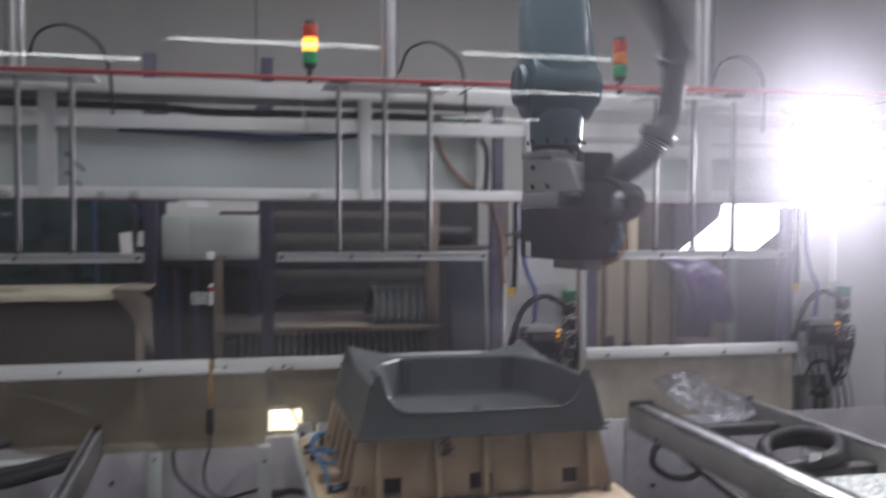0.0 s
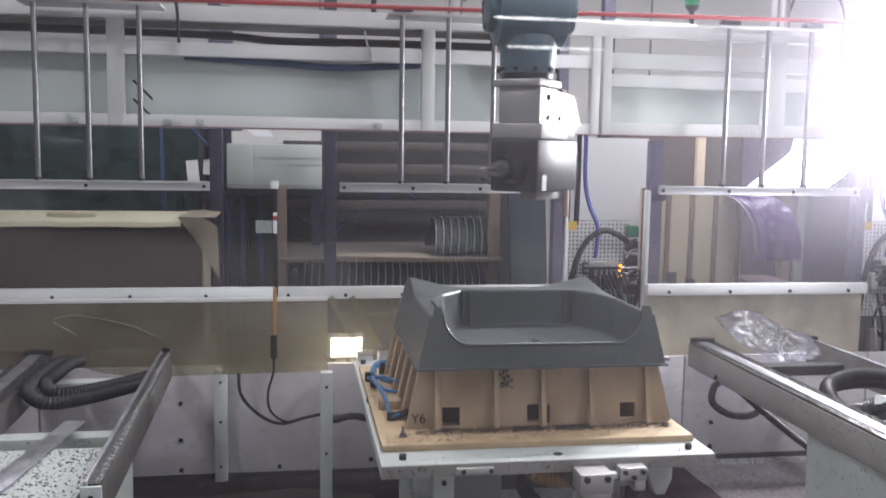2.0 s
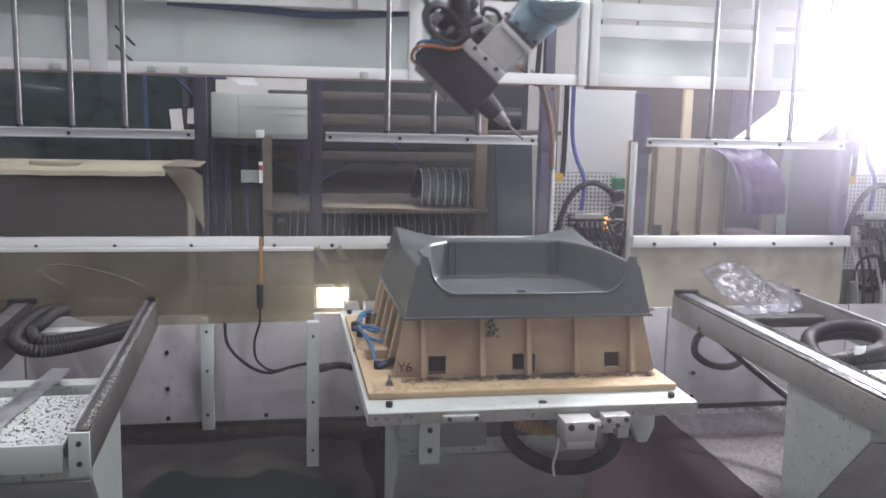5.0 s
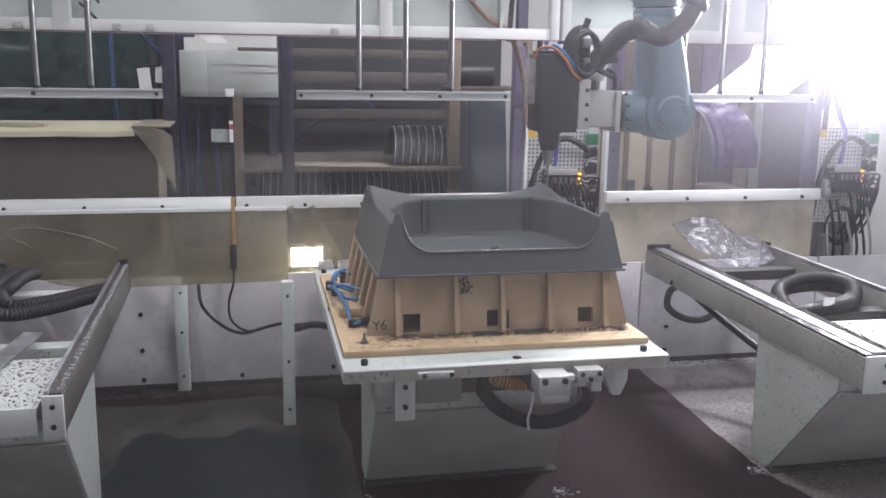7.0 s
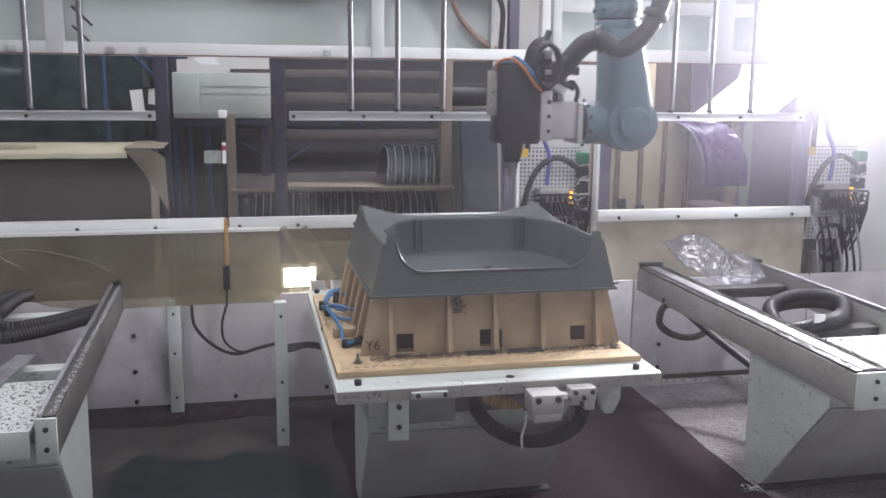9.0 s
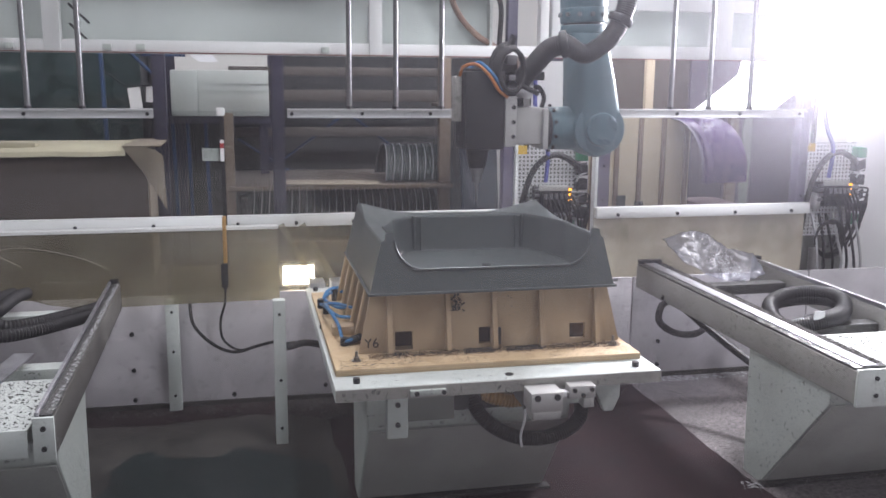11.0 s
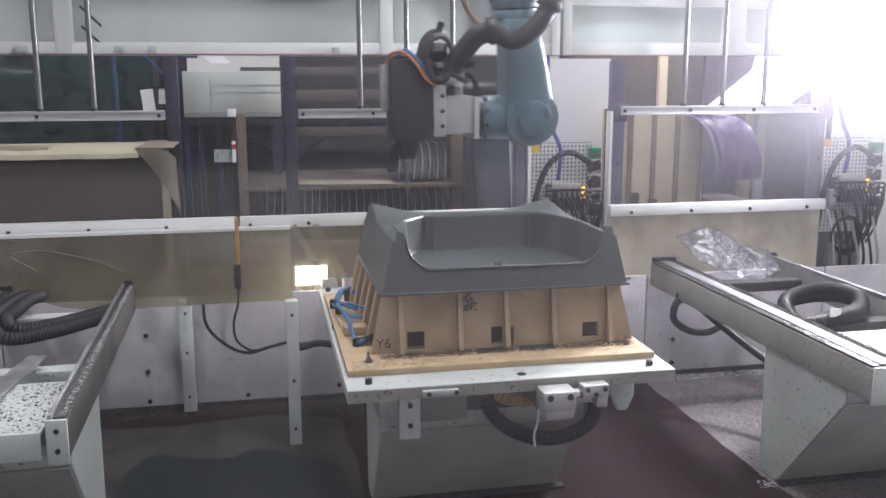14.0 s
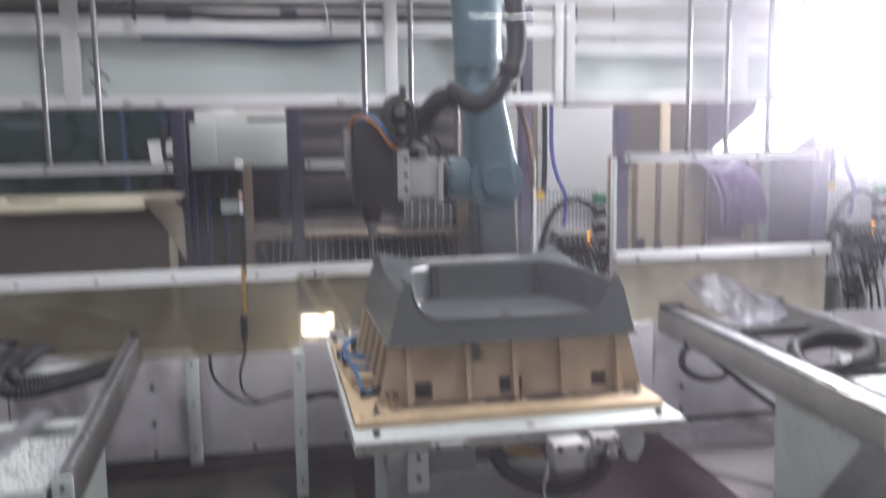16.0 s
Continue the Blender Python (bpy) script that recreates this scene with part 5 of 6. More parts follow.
part("brace", rod((-0.8, 6.02, 1.85), (-0.5, 6.02, 1.55), 0.01, n=6), RACK_BLUE, br)
part("brace", rod((-0.62, 6.02, 1.72), (-0.35, 6.02, 1.72), 0.01, n=6), RACK_BLUE, br)
pp = thing("paper_note", (-0.64, 5.9, 1.36), "white paper note hanging on the rack", "paper")
part("sheet", turned(None, pose(-0.645, 5.95, 1.35, 0, -6, -10), box(-0.038, 0.038, 0, 0.003, 0, 0.17)), PAPER, pp)
part("sheet", turned(None, pose(-0.57, 5.96, 1.43, 0, 4, -10), box(-0.025, 0.025, 0, 0.003, 0, 0.1)), PAPER, pp)
part("clip", box(-0.72, -0.56, 5.955, 6.02, 1.525, 1.535), BOLT, pp)
part("wire", rod((-0.72, 6.0, 1.53), (-0.84, 6.0, 1.62), 0.005, n=6), BOLT, pp)

# white cabinet high in the rack
wc = thing("white_box", (-0.14, 6.3, 1.32), "white ribbed box unit on the rack", "box")
part("body", box(-0.44, 0.155, 5.92, 6.4, 1.345, 1.63, 0.006), WHITE, wc)
for zz in (1.5, 1.545):
    part("rib", box(-0.27, 0.15, 5.916, 5.9195, zz, zz + 0.004), PALE_WEB, wc)
# left part of the front, slightly greyer than the body
part("side_leaf", box(-0.44, -0.28, 5.9, 5.912, 1.35, 1.625, 0.003), PALE_WEB, wc, "grey-green strip at the left of the front")
# white parallelogram added in place of a bright reflection
part("lid", turned(None, pose(-0.24, 6.1, 1.71, 0, 0, 0), prism([(-0.14, 0.05), (0.02, 0.05), (0.09, -0.03), (-0.03, -0.03)], 1, 0, 0.01)), PAPER, wc, "white parallelogram standing in for a reflection")
part("carrier", box(-0.46, 0.16, 5.93, 6.62, 1.3, 1.344, 0.003), RACK_DARK, wc)
part("carrier_leg", box(-0.46, -0.4, 6.5, 6.62, 0, 1.3), RACK_DARK, wc)
part("carrier_leg", box(0.1, 0.16, 6.5, 6.62, 0, 1.3), RACK_DARK, wc)
part("back_plate", box(-0.46, 0.17, 6.64, 6.66, 1.3, 1.95), WALL_GREY, wc)


# ---- pneumatic panels between violet posts ----
def violet_post(x0, x1):
    t = thing("violet_post", ((x0 + x1) / 2, 5.0, 0), "violet-grey painted steel post", "post", "violet posts behind the fence")
    part("tube", box(x0, x1, 4.96, 5.04, 0, 1.68, 0.004), VIOLET_POST, t)
    part("flange", box(x0 - 0.012, x1 + 0.012, 4.945, 4.958, 1.34, 1.44, 0.002), VIOLET_POST, t)
    for zz in (1.36, 1.42, 1.1, 0.9):
        part("rivet", rod(((x0 + x1) / 2, 4.96, zz), ((x0 + x1) / 2, 4.94, zz), 0.007, n=8), BOLT, t)


for x0, x1 in ((1.43, 1.49), (2.0, 2.075), (3.3, 3.36)):
    violet_post(x0, x1)
solo("pale_edge_strip", box(1.978, 1.996, 4.94, 5.0, 0, 1.4, 0.002), WHITE_CLEAN, "pale upright edge strip beside the post", "strip")
solo("pale_edge_strip", box(1.495, 1.51, 4.94, 5.0, 0, 1.4, 0.002), WHITE_CLEAN, "pale upright edge strip beside the post", "strip")


def pneumatic_panel(x0, x1, seed):
    t = thing("pneumatic_panel", ((x0 + x1) / 2, 5.1, 0.5), "white perforated panel with valves, black hoses and lit amber diodes", "valve panel", "pneumatic panels")
    part("back_wall", box(x0 + 0.17, x1 + 0.17, 5.38, 5.41, 0.0, 1.7), WALL_WHITE, t, "white sheet behind the panel")
    # perforated sheet: bars both ways leave square holes
    bm = bmesh.new()
    a, b, za, zb = x0 + 0.02, x1 - 0.02, 0.62, 1.21
    k = a
    while k < b:
        box(k, k + 0.011, 5.12, 5.124, za, zb, 0, bm)
        k += 0.024
    z = za
    while z < zb:
        box(a, b, 5.1205, 5.1235, z, z + 0.011, 0, bm)
        z += 0.024
    part("perforated_sheet", bm, WALL_WHITE, t, "white sheet with a grid of square holes")
    part("sheet_backing", box(a, b, 5.16, 5.17, za, zb), GREY_DARK, t)
    part("filter_bowl", rod((x0 + 0.12, 5.05, 0.8), (x0 + 0.12, 5.05, 0.9), 0.03, n=14, bevel=0.005), ALU, t, "bright metal filter bowl")
    part("warning_plate", box(x0 + 0.022, x0 + 0.075, 5.03, 5.035, 1.165, 1.215), YELLOW, t, "yellow warning plate")
    w = x1 - x0
    body = part("valve_bank", box(x0 + 0.14, x0 + 0.36, 5.03, 5.12, 0.82, 0.97, 0.006), BLACK_PLASTIC, t, "black valve bank")
    part("valve_cover", box(x0 + 0.15, x0 + 0.33, 5.02, 5.03, 0.95, 0.985, 0.003), ALU_PALE, body)
    for i in range(4):
        zz = 0.85 + i * 0.03
        part("fitting", rod((x0 + 0.35, 5.03, zz), (x0 + 0.395, 5.01, zz), 0.011, n=10), CHROME, body, "bright push-in fitting")
        part("fitting", rod((x0 + 0.15, 5.03, zz + 0.015), (x0 + 0.115, 5.01, zz + 0.015), 0.011, n=10), CHROME, body, "bright push-in fitting")
    for i in range(3):
        part("diode", box(x0 + 0.335, x0 + 0.353, 5.02, 5.029, 0.89 + i * 0.03, 0.903 + i * 0.03), LED, body, "lit amber diode")
    for i in range(5):
        part("solenoid_cap", rod((x0 + 0.182 + i * 0.032, 4.99, 0.94), (x0 + 0.182 + i * 0.032, 4.985, 0.905), 0.009, n=8), CHROME, body)
        part("solenoid", box(x0 + 0.17 + i * 0.032, x0 + 0.195 + i * 0.032, 5.0, 5.03, 0.83, 0.93, 0.003), BLACK_PLASTIC, body)
    rng = random.Random(seed)
    for i in range(7):
        xx = x0 + 0.19 + i * 0.026
        part("small_hose", hose([(xx, 5.01, 0.93), (xx + 0.01, 4.985, 0.9), (xx + 0.04 + 0.02 * rng.random(), 4.985, 0.8), (xx + 0.07 + 0.03 * rng.random(), 5.02, 0.68), (xx + 0.05, 5.06, 0.55)], 0.007, 6, 6), RUBBER, t)
    for i in range(4):
        zz = 0.85 + 0.03 * i
        part("small_hose", hose([(x0 + 0.39, 5.01, zz), (x0 + 0.44, 4.99, zz - 0.005), (x0 + 0.46, 5.02, zz - 0.05), (x0 + 0.44, 5.05, zz - 0.2)], 0.006, 6, 6), RUBBER, t)
    part("large_hose", hose([(x0 + 0.03, 5.06, 0.6), (x0 + 0.06, 5.04, 0.9), (x0 + 0.13, 5.03, 1.09), (x0 + 0.25, 5.04, 1.16), (x0 + 0.37, 5.05, 1.11), (x0 + 0.43, 5.07, 1.04)], 0.018, 8, 8), RUBBER, t, "thick black looping hose")
    part("blue_hose", hose([(x0 + 0.12, 5.05, 1.72), (x0 + 0.12, 5.04, 1.45), (x0 + 0.15, 5.03, 1.3), (x0 + 0.2, 5.03, 1.18), (x0 + 0.2, 5.05, 1.0)], 0.013, 8, 8), VIOLET_HOSE, t, "violet-blue air hose")
    part("black_riser", hose([(x0 + 0.09, 5.08, 1.72), (x0 + 0.09, 5.08, 1.4), (x0 + 0.085, 5.08, 1.2)], 0.016, 8, 6), RUBBER, t)
    part("tan_riser", hose([(x0 + 0.0, 5.06, 1.7), (x0 + 0.01, 5.06, 1.4), (x0 - 0.01, 5.07, 1.1)], 0.017, 8, 6, 0.004, 0.014), TAN_CABLE, t, "tan corrugated hose")
    for i in range(6):
        part("terminal", box(x0 + 0.4, x0 + 0.46, 5.05, 5.12, 1.12 - 0.085 * i, 1.185 - 0.085 * i, 0.004), GREEN_BOX if i in (0, 5) else BLACK_PLASTIC, t, "terminal block")
    for i in range(5):
        z0 = 1.11 - 0.06 * i
        part("small_hose", hose([(x0 + 0.45, 5.05, z0), (x0 + 0.4, 5.02, z0 - 0.01), (x0 + 0.38, 5.03, z0 - 0.05)], 0.006, 6, 6), PALE_EDGE if i % 2 else RUBBER, t)
    c = Vector((x0 + 0.2, 5.02, 0.62))
    for i in range(3):
        ring = [(c.x + (0.09 + 0.008 * i) * math.cos(a * 0.7854), 5.0 - 0.01 * i, c.z + (0.1 + 0.01 * i) * math.sin(a * 0.7854)) for a in range(9)]
        part("coiled_cable", hose(ring, 0.007, 6, 6), RUBBER, t)
    part("lower_plate", box(x0 + 0.02, x1 - 0.02, 5.2, 5.21, 0.0, 0.61), GREY_DARK, t, "grey lower plate")
    for i in range(7):
        xx = x0 + 0.08 + 0.05 * i
        part("hanging_hose", hose([(xx, 5.02, 0.78), (xx + 0.02, 4.98, 0.62), (xx + 0.06 - 0.03 * rng.random(), 4.97, 0.46), (xx + 0.02 + 0.05 * rng.random(), 5.0, 0.34), (xx - 0.01, 5.08, 0.2)], 0.009, 6, 6), RUBBER if i % 3 else PALE_EDGE, t)
    part("regulator", rod((x0 + 0.15, 5.05, 0.4), (x0 + 0.15, 5.05, 0.55), 0.04, n=14, bevel=0.006), ALU_PALE, t, "aluminium pressure regulator")
    return t


pneumatic_panel(1.515, 1.975, 1)
pneumatic_panel(3.38, 3.86, 2)
solo("white_partition", box(3.87, 6.0, 5.25, 5.3, 0, 1.72), WALL_WHITE, "white sheet partition beside the panel", "partition")

# beige ribbed sheets leaning in the aisle, timber battens behind
bs = thing("ribbed_sheet", (2.45, 5.35, 0.0), "beige ribbed sheet standing behind the fence", "sheet")
part("sheet", box(2.08, 2.75, 5.3, 5.32, 0.6, 1.4, 0.003), BEIGE, bs)
for k in range(5):
    xx = 2.1 + 0.155 * k
    part("rib", box(xx - 0.016, xx + 0.016, 5.285, 5.3, 0.6, 1.4, 0.003), BROWN_RIB, bs, "brown upright rib")
for k, (xx, hh) in enumerate(((2.13, 0.14), (2.26, 0.1), (2.38, 0.06))):
    part("slot", box(xx, xx + 0.06, 5.278, 5.284, 0.72, 0.78 + hh), DARK_VOID, bs, "dark cut-out")
part("foot", box(2.08, 2.75, 5.28, 5.4, 0, 0.599), SHELF_DARK, bs)
tb = thing("timber_batten_wall", (2.7, 5.75, 0), "dark wall of upright timber battens", "timber wall")
part("boarding", box(2.0, 3.5, 5.8, 5.83, 0, 1.9), SHELF_DARK, tb)
for xx in (2.64, 3.16):
    part("batten", box(xx, xx + 0.06, 5.76, 5.799, 0, 1.9, 0.003), SHELF_WOOD if xx > 2.9 else BEIGE, tb, "pale upright batten")

vb_ = thing("violet_board", (3.5, 5.62, 0), "dark violet board with a torn pale edge", "board")
part("board", box(3.17, 3.95, 5.62, 5.64, 0, 1.385, 0.003), VIOLET_BOARD, vb_)
part("torn_edge", prism([(3.3, 0.7), (3.36, 0.7), (3.36, 1.38), (3.31, 1.38), (3.29, 1.25), (3.31, 1.1), (3.285, 0.9)], 1, 5.612, 5.619), GREY_DARK, vb_, "torn pale edge")

# glossy violet-black arch
va = thing("plastic_arch", (2.85, 5.3, 0.85), "glossy dark violet plastic wheel-arch shell", "plastic part")
rows = []
for i in range(17):
    a = math.pi * (0.5 - 0.56 * i / 16)
    c, s = math.cos(a), math.sin(a)
    d = 0.1 * c
    rows.append([(2.62 + d, 5.3 - 0.25 * c, 1.04 + 0.315 * s), (2.635 + d, 5.3 - 0.28 * c, 1.04 + 0.33 * s), (2.67 + d, 5.3 - 0.285 * c, 1.04 + 0.335 * s), (2.685 + d, 5.3 - 0.27 * c, 1.04 + 0.32 * s), (2.9 + d, 5.3 - 0.27 * c, 1.04 + 0.32 * s), (2.92 + d, 5.3 - 0.24 * c, 1.04 + 0.29 * s)])
part("shell", sheet(rows, 0.008), VIOLET_PLASTIC, va, sharp=50)
part("rim", sheet([[(r[0][0] - 0.014, r[0][1] - 0.004, r[0][2]), (r[0][0] - 0.001, r[0][1] - 0.006, r[0][2] + 0.004)] for r in rows], 0.006), VIOLET_POST, va, "violet-grey trimmed rim")
part("stand", box(2.78, 3.04, 5.1, 5.5, 0.0, 0.83, 0.005), material("violet_brown_carton", (0.13, 0.09, 0.1), 0.7, grain=0.06, scale=8, specks=(0.03, 0.02, 0.02), speck_scale=25, speck_amount=0.6), va, "violet-brown carton below")
part("back_post", box(3.08, 3.14, 5.4, 5.44, 0, 1.4), SHELF_WOOD, va)

# floodlight, and a glowing sheet added to imitate its glare streak
fl = thing("flood_lamp", (2.98, 4.1, 1.95), "very bright white floodlight shining into the cell", "floodlight")
part("housing", turned(None, look((2.98, 4.1, 1.95), (0.8, 1.2, 1.1)), box(-0.2, 0.2, -0.16, 0.16, 0.01, 0.09, 0.01)), BLACK_PLASTIC, fl)
part("face", turned(None, look((2.98, 4.1, 1.95), (0.8, 1.2, 1.1)), box(-0.18, 0.18, -0.14, 0.14, 0.0, 0.009)), FLOOD, fl, "glaring white lamp face")
part("arm", rod((3.0, 4.16, 1.97), (3.05, 4.62, 2.25), 0.015, n=8), BOLT, fl)
sk = thing("glare_sheet", (3.6, 5.7, 0), "added glowing sheet behind the fence, imitating the lamp's glare", "daylight panel")
part("sheet", prism([(2.99, 1.4), (3.29, 1.63), (3.33, 1.8), (3.28, 2.06), (4.28, 2.06), (4.05, 1.76), (3.57, 1.4)], 1, 5.7, 5.72), GLARE_GLOW, sk, "glowing white cut-out in the shape of the glare streak")
part("foot", box(2.95, 4.3, 5.725, 5.755, 0, 2.08), VIOLET_BOARD, sk, "dark board added behind the glowing sheet")

wl = thing("work_light", (0.26, 4.55, 0.55), "small warm work light glaring behind the acrylic", "work light")
part("housing", box(0.15, 0.33, 4.52, 4.58, 0.555, 0.675, 0.005), ALU, wl)
part("face", box(0.165, 0.32, 4.51, 4.519, 0.568, 0.662), WORK_GLOW, wl, "glowing warm white face")
part("stand", rod((0.255, 4.55, 0.0), (0.255, 4.55, 0.556), 0.012, n=8), BOLT, wl)
rc = thing("clear_deflector", (0.45, 4.25, 0.6), "bent clear acrylic strip leaning behind the table", "acrylic strip")
for x0 in (0.3, 0.4):
    p = part("strip", turned(None, pose(x0, 4.3, 0.601, 0, -28, 0), box(0, 0.03, 0, 0.004, 0.04, 0.34)), PLEXI, rc)
    p2 = part("foot", box(x0 - 0.02, x0 + 0.05, 4.2, 4.32, 0.56, 0.64, 0.004), ALU, rc)


# ---- robot ----
def robot():
    """Hanging arm. Its own space has the wrist's centre at the origin, the forearm above; at rest the flange points to -x and the tool down."""
    t = thing("robot_arm", (0, 0, 0), "teal-blue hanging robot arm with milling spindle", "robot arm")
    # forearm: tapered, leaning, flat sided casting
    own = bmesh.new()
    rings = []
    prof = [(-0.118, 0.0, 0.018, 0.08), (-0.108, 0.0, 0.055, 0.105), (-0.08, 0.0, 0.09, 0.118), (-0.03, 0.0, 0.112, 0.122), (0.03, 0.0, 0.117, 0.124), (0.1, -0.006, 0.115, 0.122),
            (0.2, -0.016, 0.105, 0.118), (0.3, -0.03, 0.095, 0.11), (0.38, -0.045, 0.092, 0.1), (0.395, -0.047, 0.088, 0.095)]
    for z, cx, hx, hy in prof:
        ring, hx = [], hx * 0.9
        for k in range(24):
            a = 2 * math.pi * k / 24
            c, s = math.cos(a), math.sin(a)
            e = 0.55
            ring.append(own.verts.new((cx + hx * abs(c) ** e * (1 if c > 0 else -1), hy * abs(s) ** e * (1 if s > 0 else -1), z)))
        rings.append(ring)
    for a, b in zip(rings, rings[1:]):
        for k in range(24):
            own.faces.new((a[k], a[(k + 1) % 24], b[(k + 1) % 24], b[k]))
    own.faces.new(rings[0][::-1]), own.faces.new(rings[-1])
    fore = part("forearm", own, ROBOT_BLUE, t, "tapered teal-blue casting", sharp=45)
    part("cover_cap", rod((0, -0.118, 0), (0, -0.142, 0), 0.072, 0.068, n=32, bevel=0.004), ROBOT_BLUE, fore, "round bolted cover")
    part("cover_cap", rod((0, 0.118, 0), (0, 0.142, 0), 0.072, 0.068, n=32, bevel=0.004), ROBOT_BLUE, fore, "round bolted cover")
    for s in (-1, 1):
        for third in range(3):
            for k in range(5):
                a = 2 * math.pi * third / 3 + 0.52 + (k - 2) * 0.24
                ring_r = 0.056 if k % 2 == 0 else 0.044
                c = Vector((ring_r * math.cos(a), s * 0.142, ring_r * math.sin(a)))
                part("cover_screw", rod(c, c + Vector((0, s * 0.004, 0)), 0.006, n=8), SCREW_BLUE, fore)
    part("upper_ring", rod((-0.047, 0, 0.395), (-0.048, 0, 0.43), 0.098, n=32, bevel=0.004), ROBOT_BLUE, t, "bolted joint ring")
    part("ring_gap", rod((-0.048, 0, 0.43), (-0.048, 0, 0.438), 0.088, n=32), BOLT, t)
    part("upper_ring", rod((-0.048, 0, 0.438), (-0.05, 0, 0.5), 0.1, n=32, bevel=0.004), ROBOT_BLUE, t, "bolted joint ring")
    for k in range(12):
        a = 2 * math.pi * k / 12
        part("ring_screw", rod((-0.05 + 0.099 * math.cos(a), 0.099 * math.sin(a), 0.47), (-0.05 + 0.108 * math.cos(a), 0.108 * math.sin(a), 0.47), 0.009, n=8), CHROME, t)
    part("upper_arm_tube", rod((-0.05, 0, 0.5), (-0.11, 0, 2.5), 0.1, 0.145, n=32), ROBOT_BLUE, t, "long upper tube of the arm")
    # wrist: turns about the y axis
    w = part("wrist", rod((-0.08, 0, 0), (-0.2, 0, 0), 0.094, 0.088, n=28, bevel=0.008), ROBOT_BLUE, t, "teal-blue wrist joint")
    part("wrist_hub", rod((0, -0.11, 0), (0, 0.11, 0), 0.112, n=28, bevel=0.006), ROBOT_BLUE, w)
    part("wrist_ring", rod((-0.2, 0, 0), (-0.215, 0, 0), 0.08, n=28), BOLT, w)
    for k in range(10):
        a = 2 * math.pi * (k + 0.5) / 10
        part("wrist_screw", rod((-0.188, 0.09 * math.cos(a), 0.09 * math.sin(a)), (-0.188, 0.1 * math.cos(a), 0.1 * math.sin(a)), 0.008, n=8), BOLT, w)
    # head: turns with the flange
    h = part("tool_head", rod((-0.215, 0, 0), (-0.245, 0, 0), 0.084, n=28, bevel=0.003), BOLT, t, "spindle head with aluminium carrier")
    part("flange_plate", box(-0.268, -0.245, -0.085, 0.085, -0.085, 0.085, 0.004), ALU_PALE, h)
    part("carrier_block", box(-0.385, -0.268, -0.07, 0.07, -0.062, 0.09, 0.004), ALU_PALE, h, "pale aluminium carrier block")
    part("carrier_plate", box(-0.435, -0.385, -0.09, 0.09, -0.072, 0.135, 0.004), ALU_PALE, h, "thick aluminium plate with screws")
    for yy in (-0.0, 0.06, -0.06):
        part("carrier_screw", rod((-0.4, -0.09, 0.03 + yy), (-0.4, -0.094, 0.03 + yy), 0.009, n=8), BOLT, h)
    part("hose_plate", prism([(-0.27, -0.075), (-0.285, 0.19), (-0.385, 0.255), (-0.385, -0.075)], 1, 0.072, 0.084, 0.002), ALU_PALE, h, "wide tapered aluminium bracket plate")
    for xx, zz in ((-0.3, -0.01), (-0.365, -0.01), (-0.365, 0.08)):
        part("plate_screw", rod((xx, 0.084, zz), (xx, 0.09, zz), 0.009, n=8), BOLT, h)
    part("air_reservoir", rod((-0.29, 0.03, 0.165), (-0.4, 0.03, 0.165), 0.042, n=24, bevel=0.006), ALU, h, "short bare aluminium cylinder")
    part("reservoir_bracket", box(-0.39, -0.33, 0.0, 0.06, 0.09, 0.126, 0.003), BLACK_PLASTIC, h)
    part("reservoir_cable", hose([(-0.29, 0.03, 0.165), (-0.255, 0.03, 0.17), (-0.235, 0.02, 0.13), (-0.25, 0.0, 0.09)], 0.01, 8), RUBBER, h)
    part("spindle_body", box(-0.605, -0.436, -0.085, 0.085, -0.085, 0.235, 0.008), SPINDLE, h, "black box-shaped spindle motor")
    part("spindle_rib", box(-0.636, -0.606, -0.03, 0.03, 0.03, 0.215, 0.004), RAIL_GREY, h, "grey connector strip")
    part("label_plate", box(-0.6, -0.55, 0.0855, 0.0875, -0.05, -0.02), PAPER, h, "small pale plate")
    part("nose", rod((-0.53, 0, -0.085), (-0.53, 0, -0.15), 0.05, 0.04, n=24), SPINDLE, h)
    part("nose_ring", rod((-0.53, 0, -0.15), (-0.53, 0, -0.165), 0.036, n=24), BLACK_PLASTIC, h)
    part("collet_holder", rod((-0.53, 0, -0.165), (-0.53, 0, -0.195), 0.028, 0.024, n=20), CHROME, h, "bright tool holder")
    part("collet_nut", rod((-0.53, 0, -0.195), (-0.53, 0, -0.225), 0.019, n=12), CHROME, h)
    part("milling_cutter", rod((-0.53, 0, -0.225), (-0.53, 0, -0.315), 0.0075, 0.004, n=10), CHROME, h, "slim bright milling cutter")
    part("rear_cap", box(-0.595, -0.45, -0.07, 0.07, 0.235, 0.248, 0.004), SPINDLE, h)
    part("orange_cable", hose([(-0.615, -0.03, 0.215), (-0.605, -0.05, 0.252), (-0.56, -0.085, 0.262), (-0.51, -0.1, 0.22), (-0.47, -0.105, 0.16), (-0.43, -0.1, 0.13)], 0.0065, 8), ORANGE_CABLE, h, "orange cable")
    part("teal_cable", hose([(-0.58, -0.04, 0.245), (-0.54, -0.06, 0.27), (-0.49, -0.095, 0.22), (-0.45, -0.1, 0.16)], 0.007, 8), BLUE_HOSE, h)
    c = Vector((-0.415, -0.06, 0.25))
    for i in range(5):
        rr = 0.06 + 0.0045 * i
        ring = [(c.x + rr * 0.9 * math.cos(a * 0.7854 + i), c.y - 0.05 + 0.022 * i, c.z - 0.012 + rr * 1.4 * math.sin(a * 0.7854 + i)) for a in range(9)]
        part("coiled_cable", hose(ring, 0.0095, 8, 6), RUBBER, h, "coil of black cable")
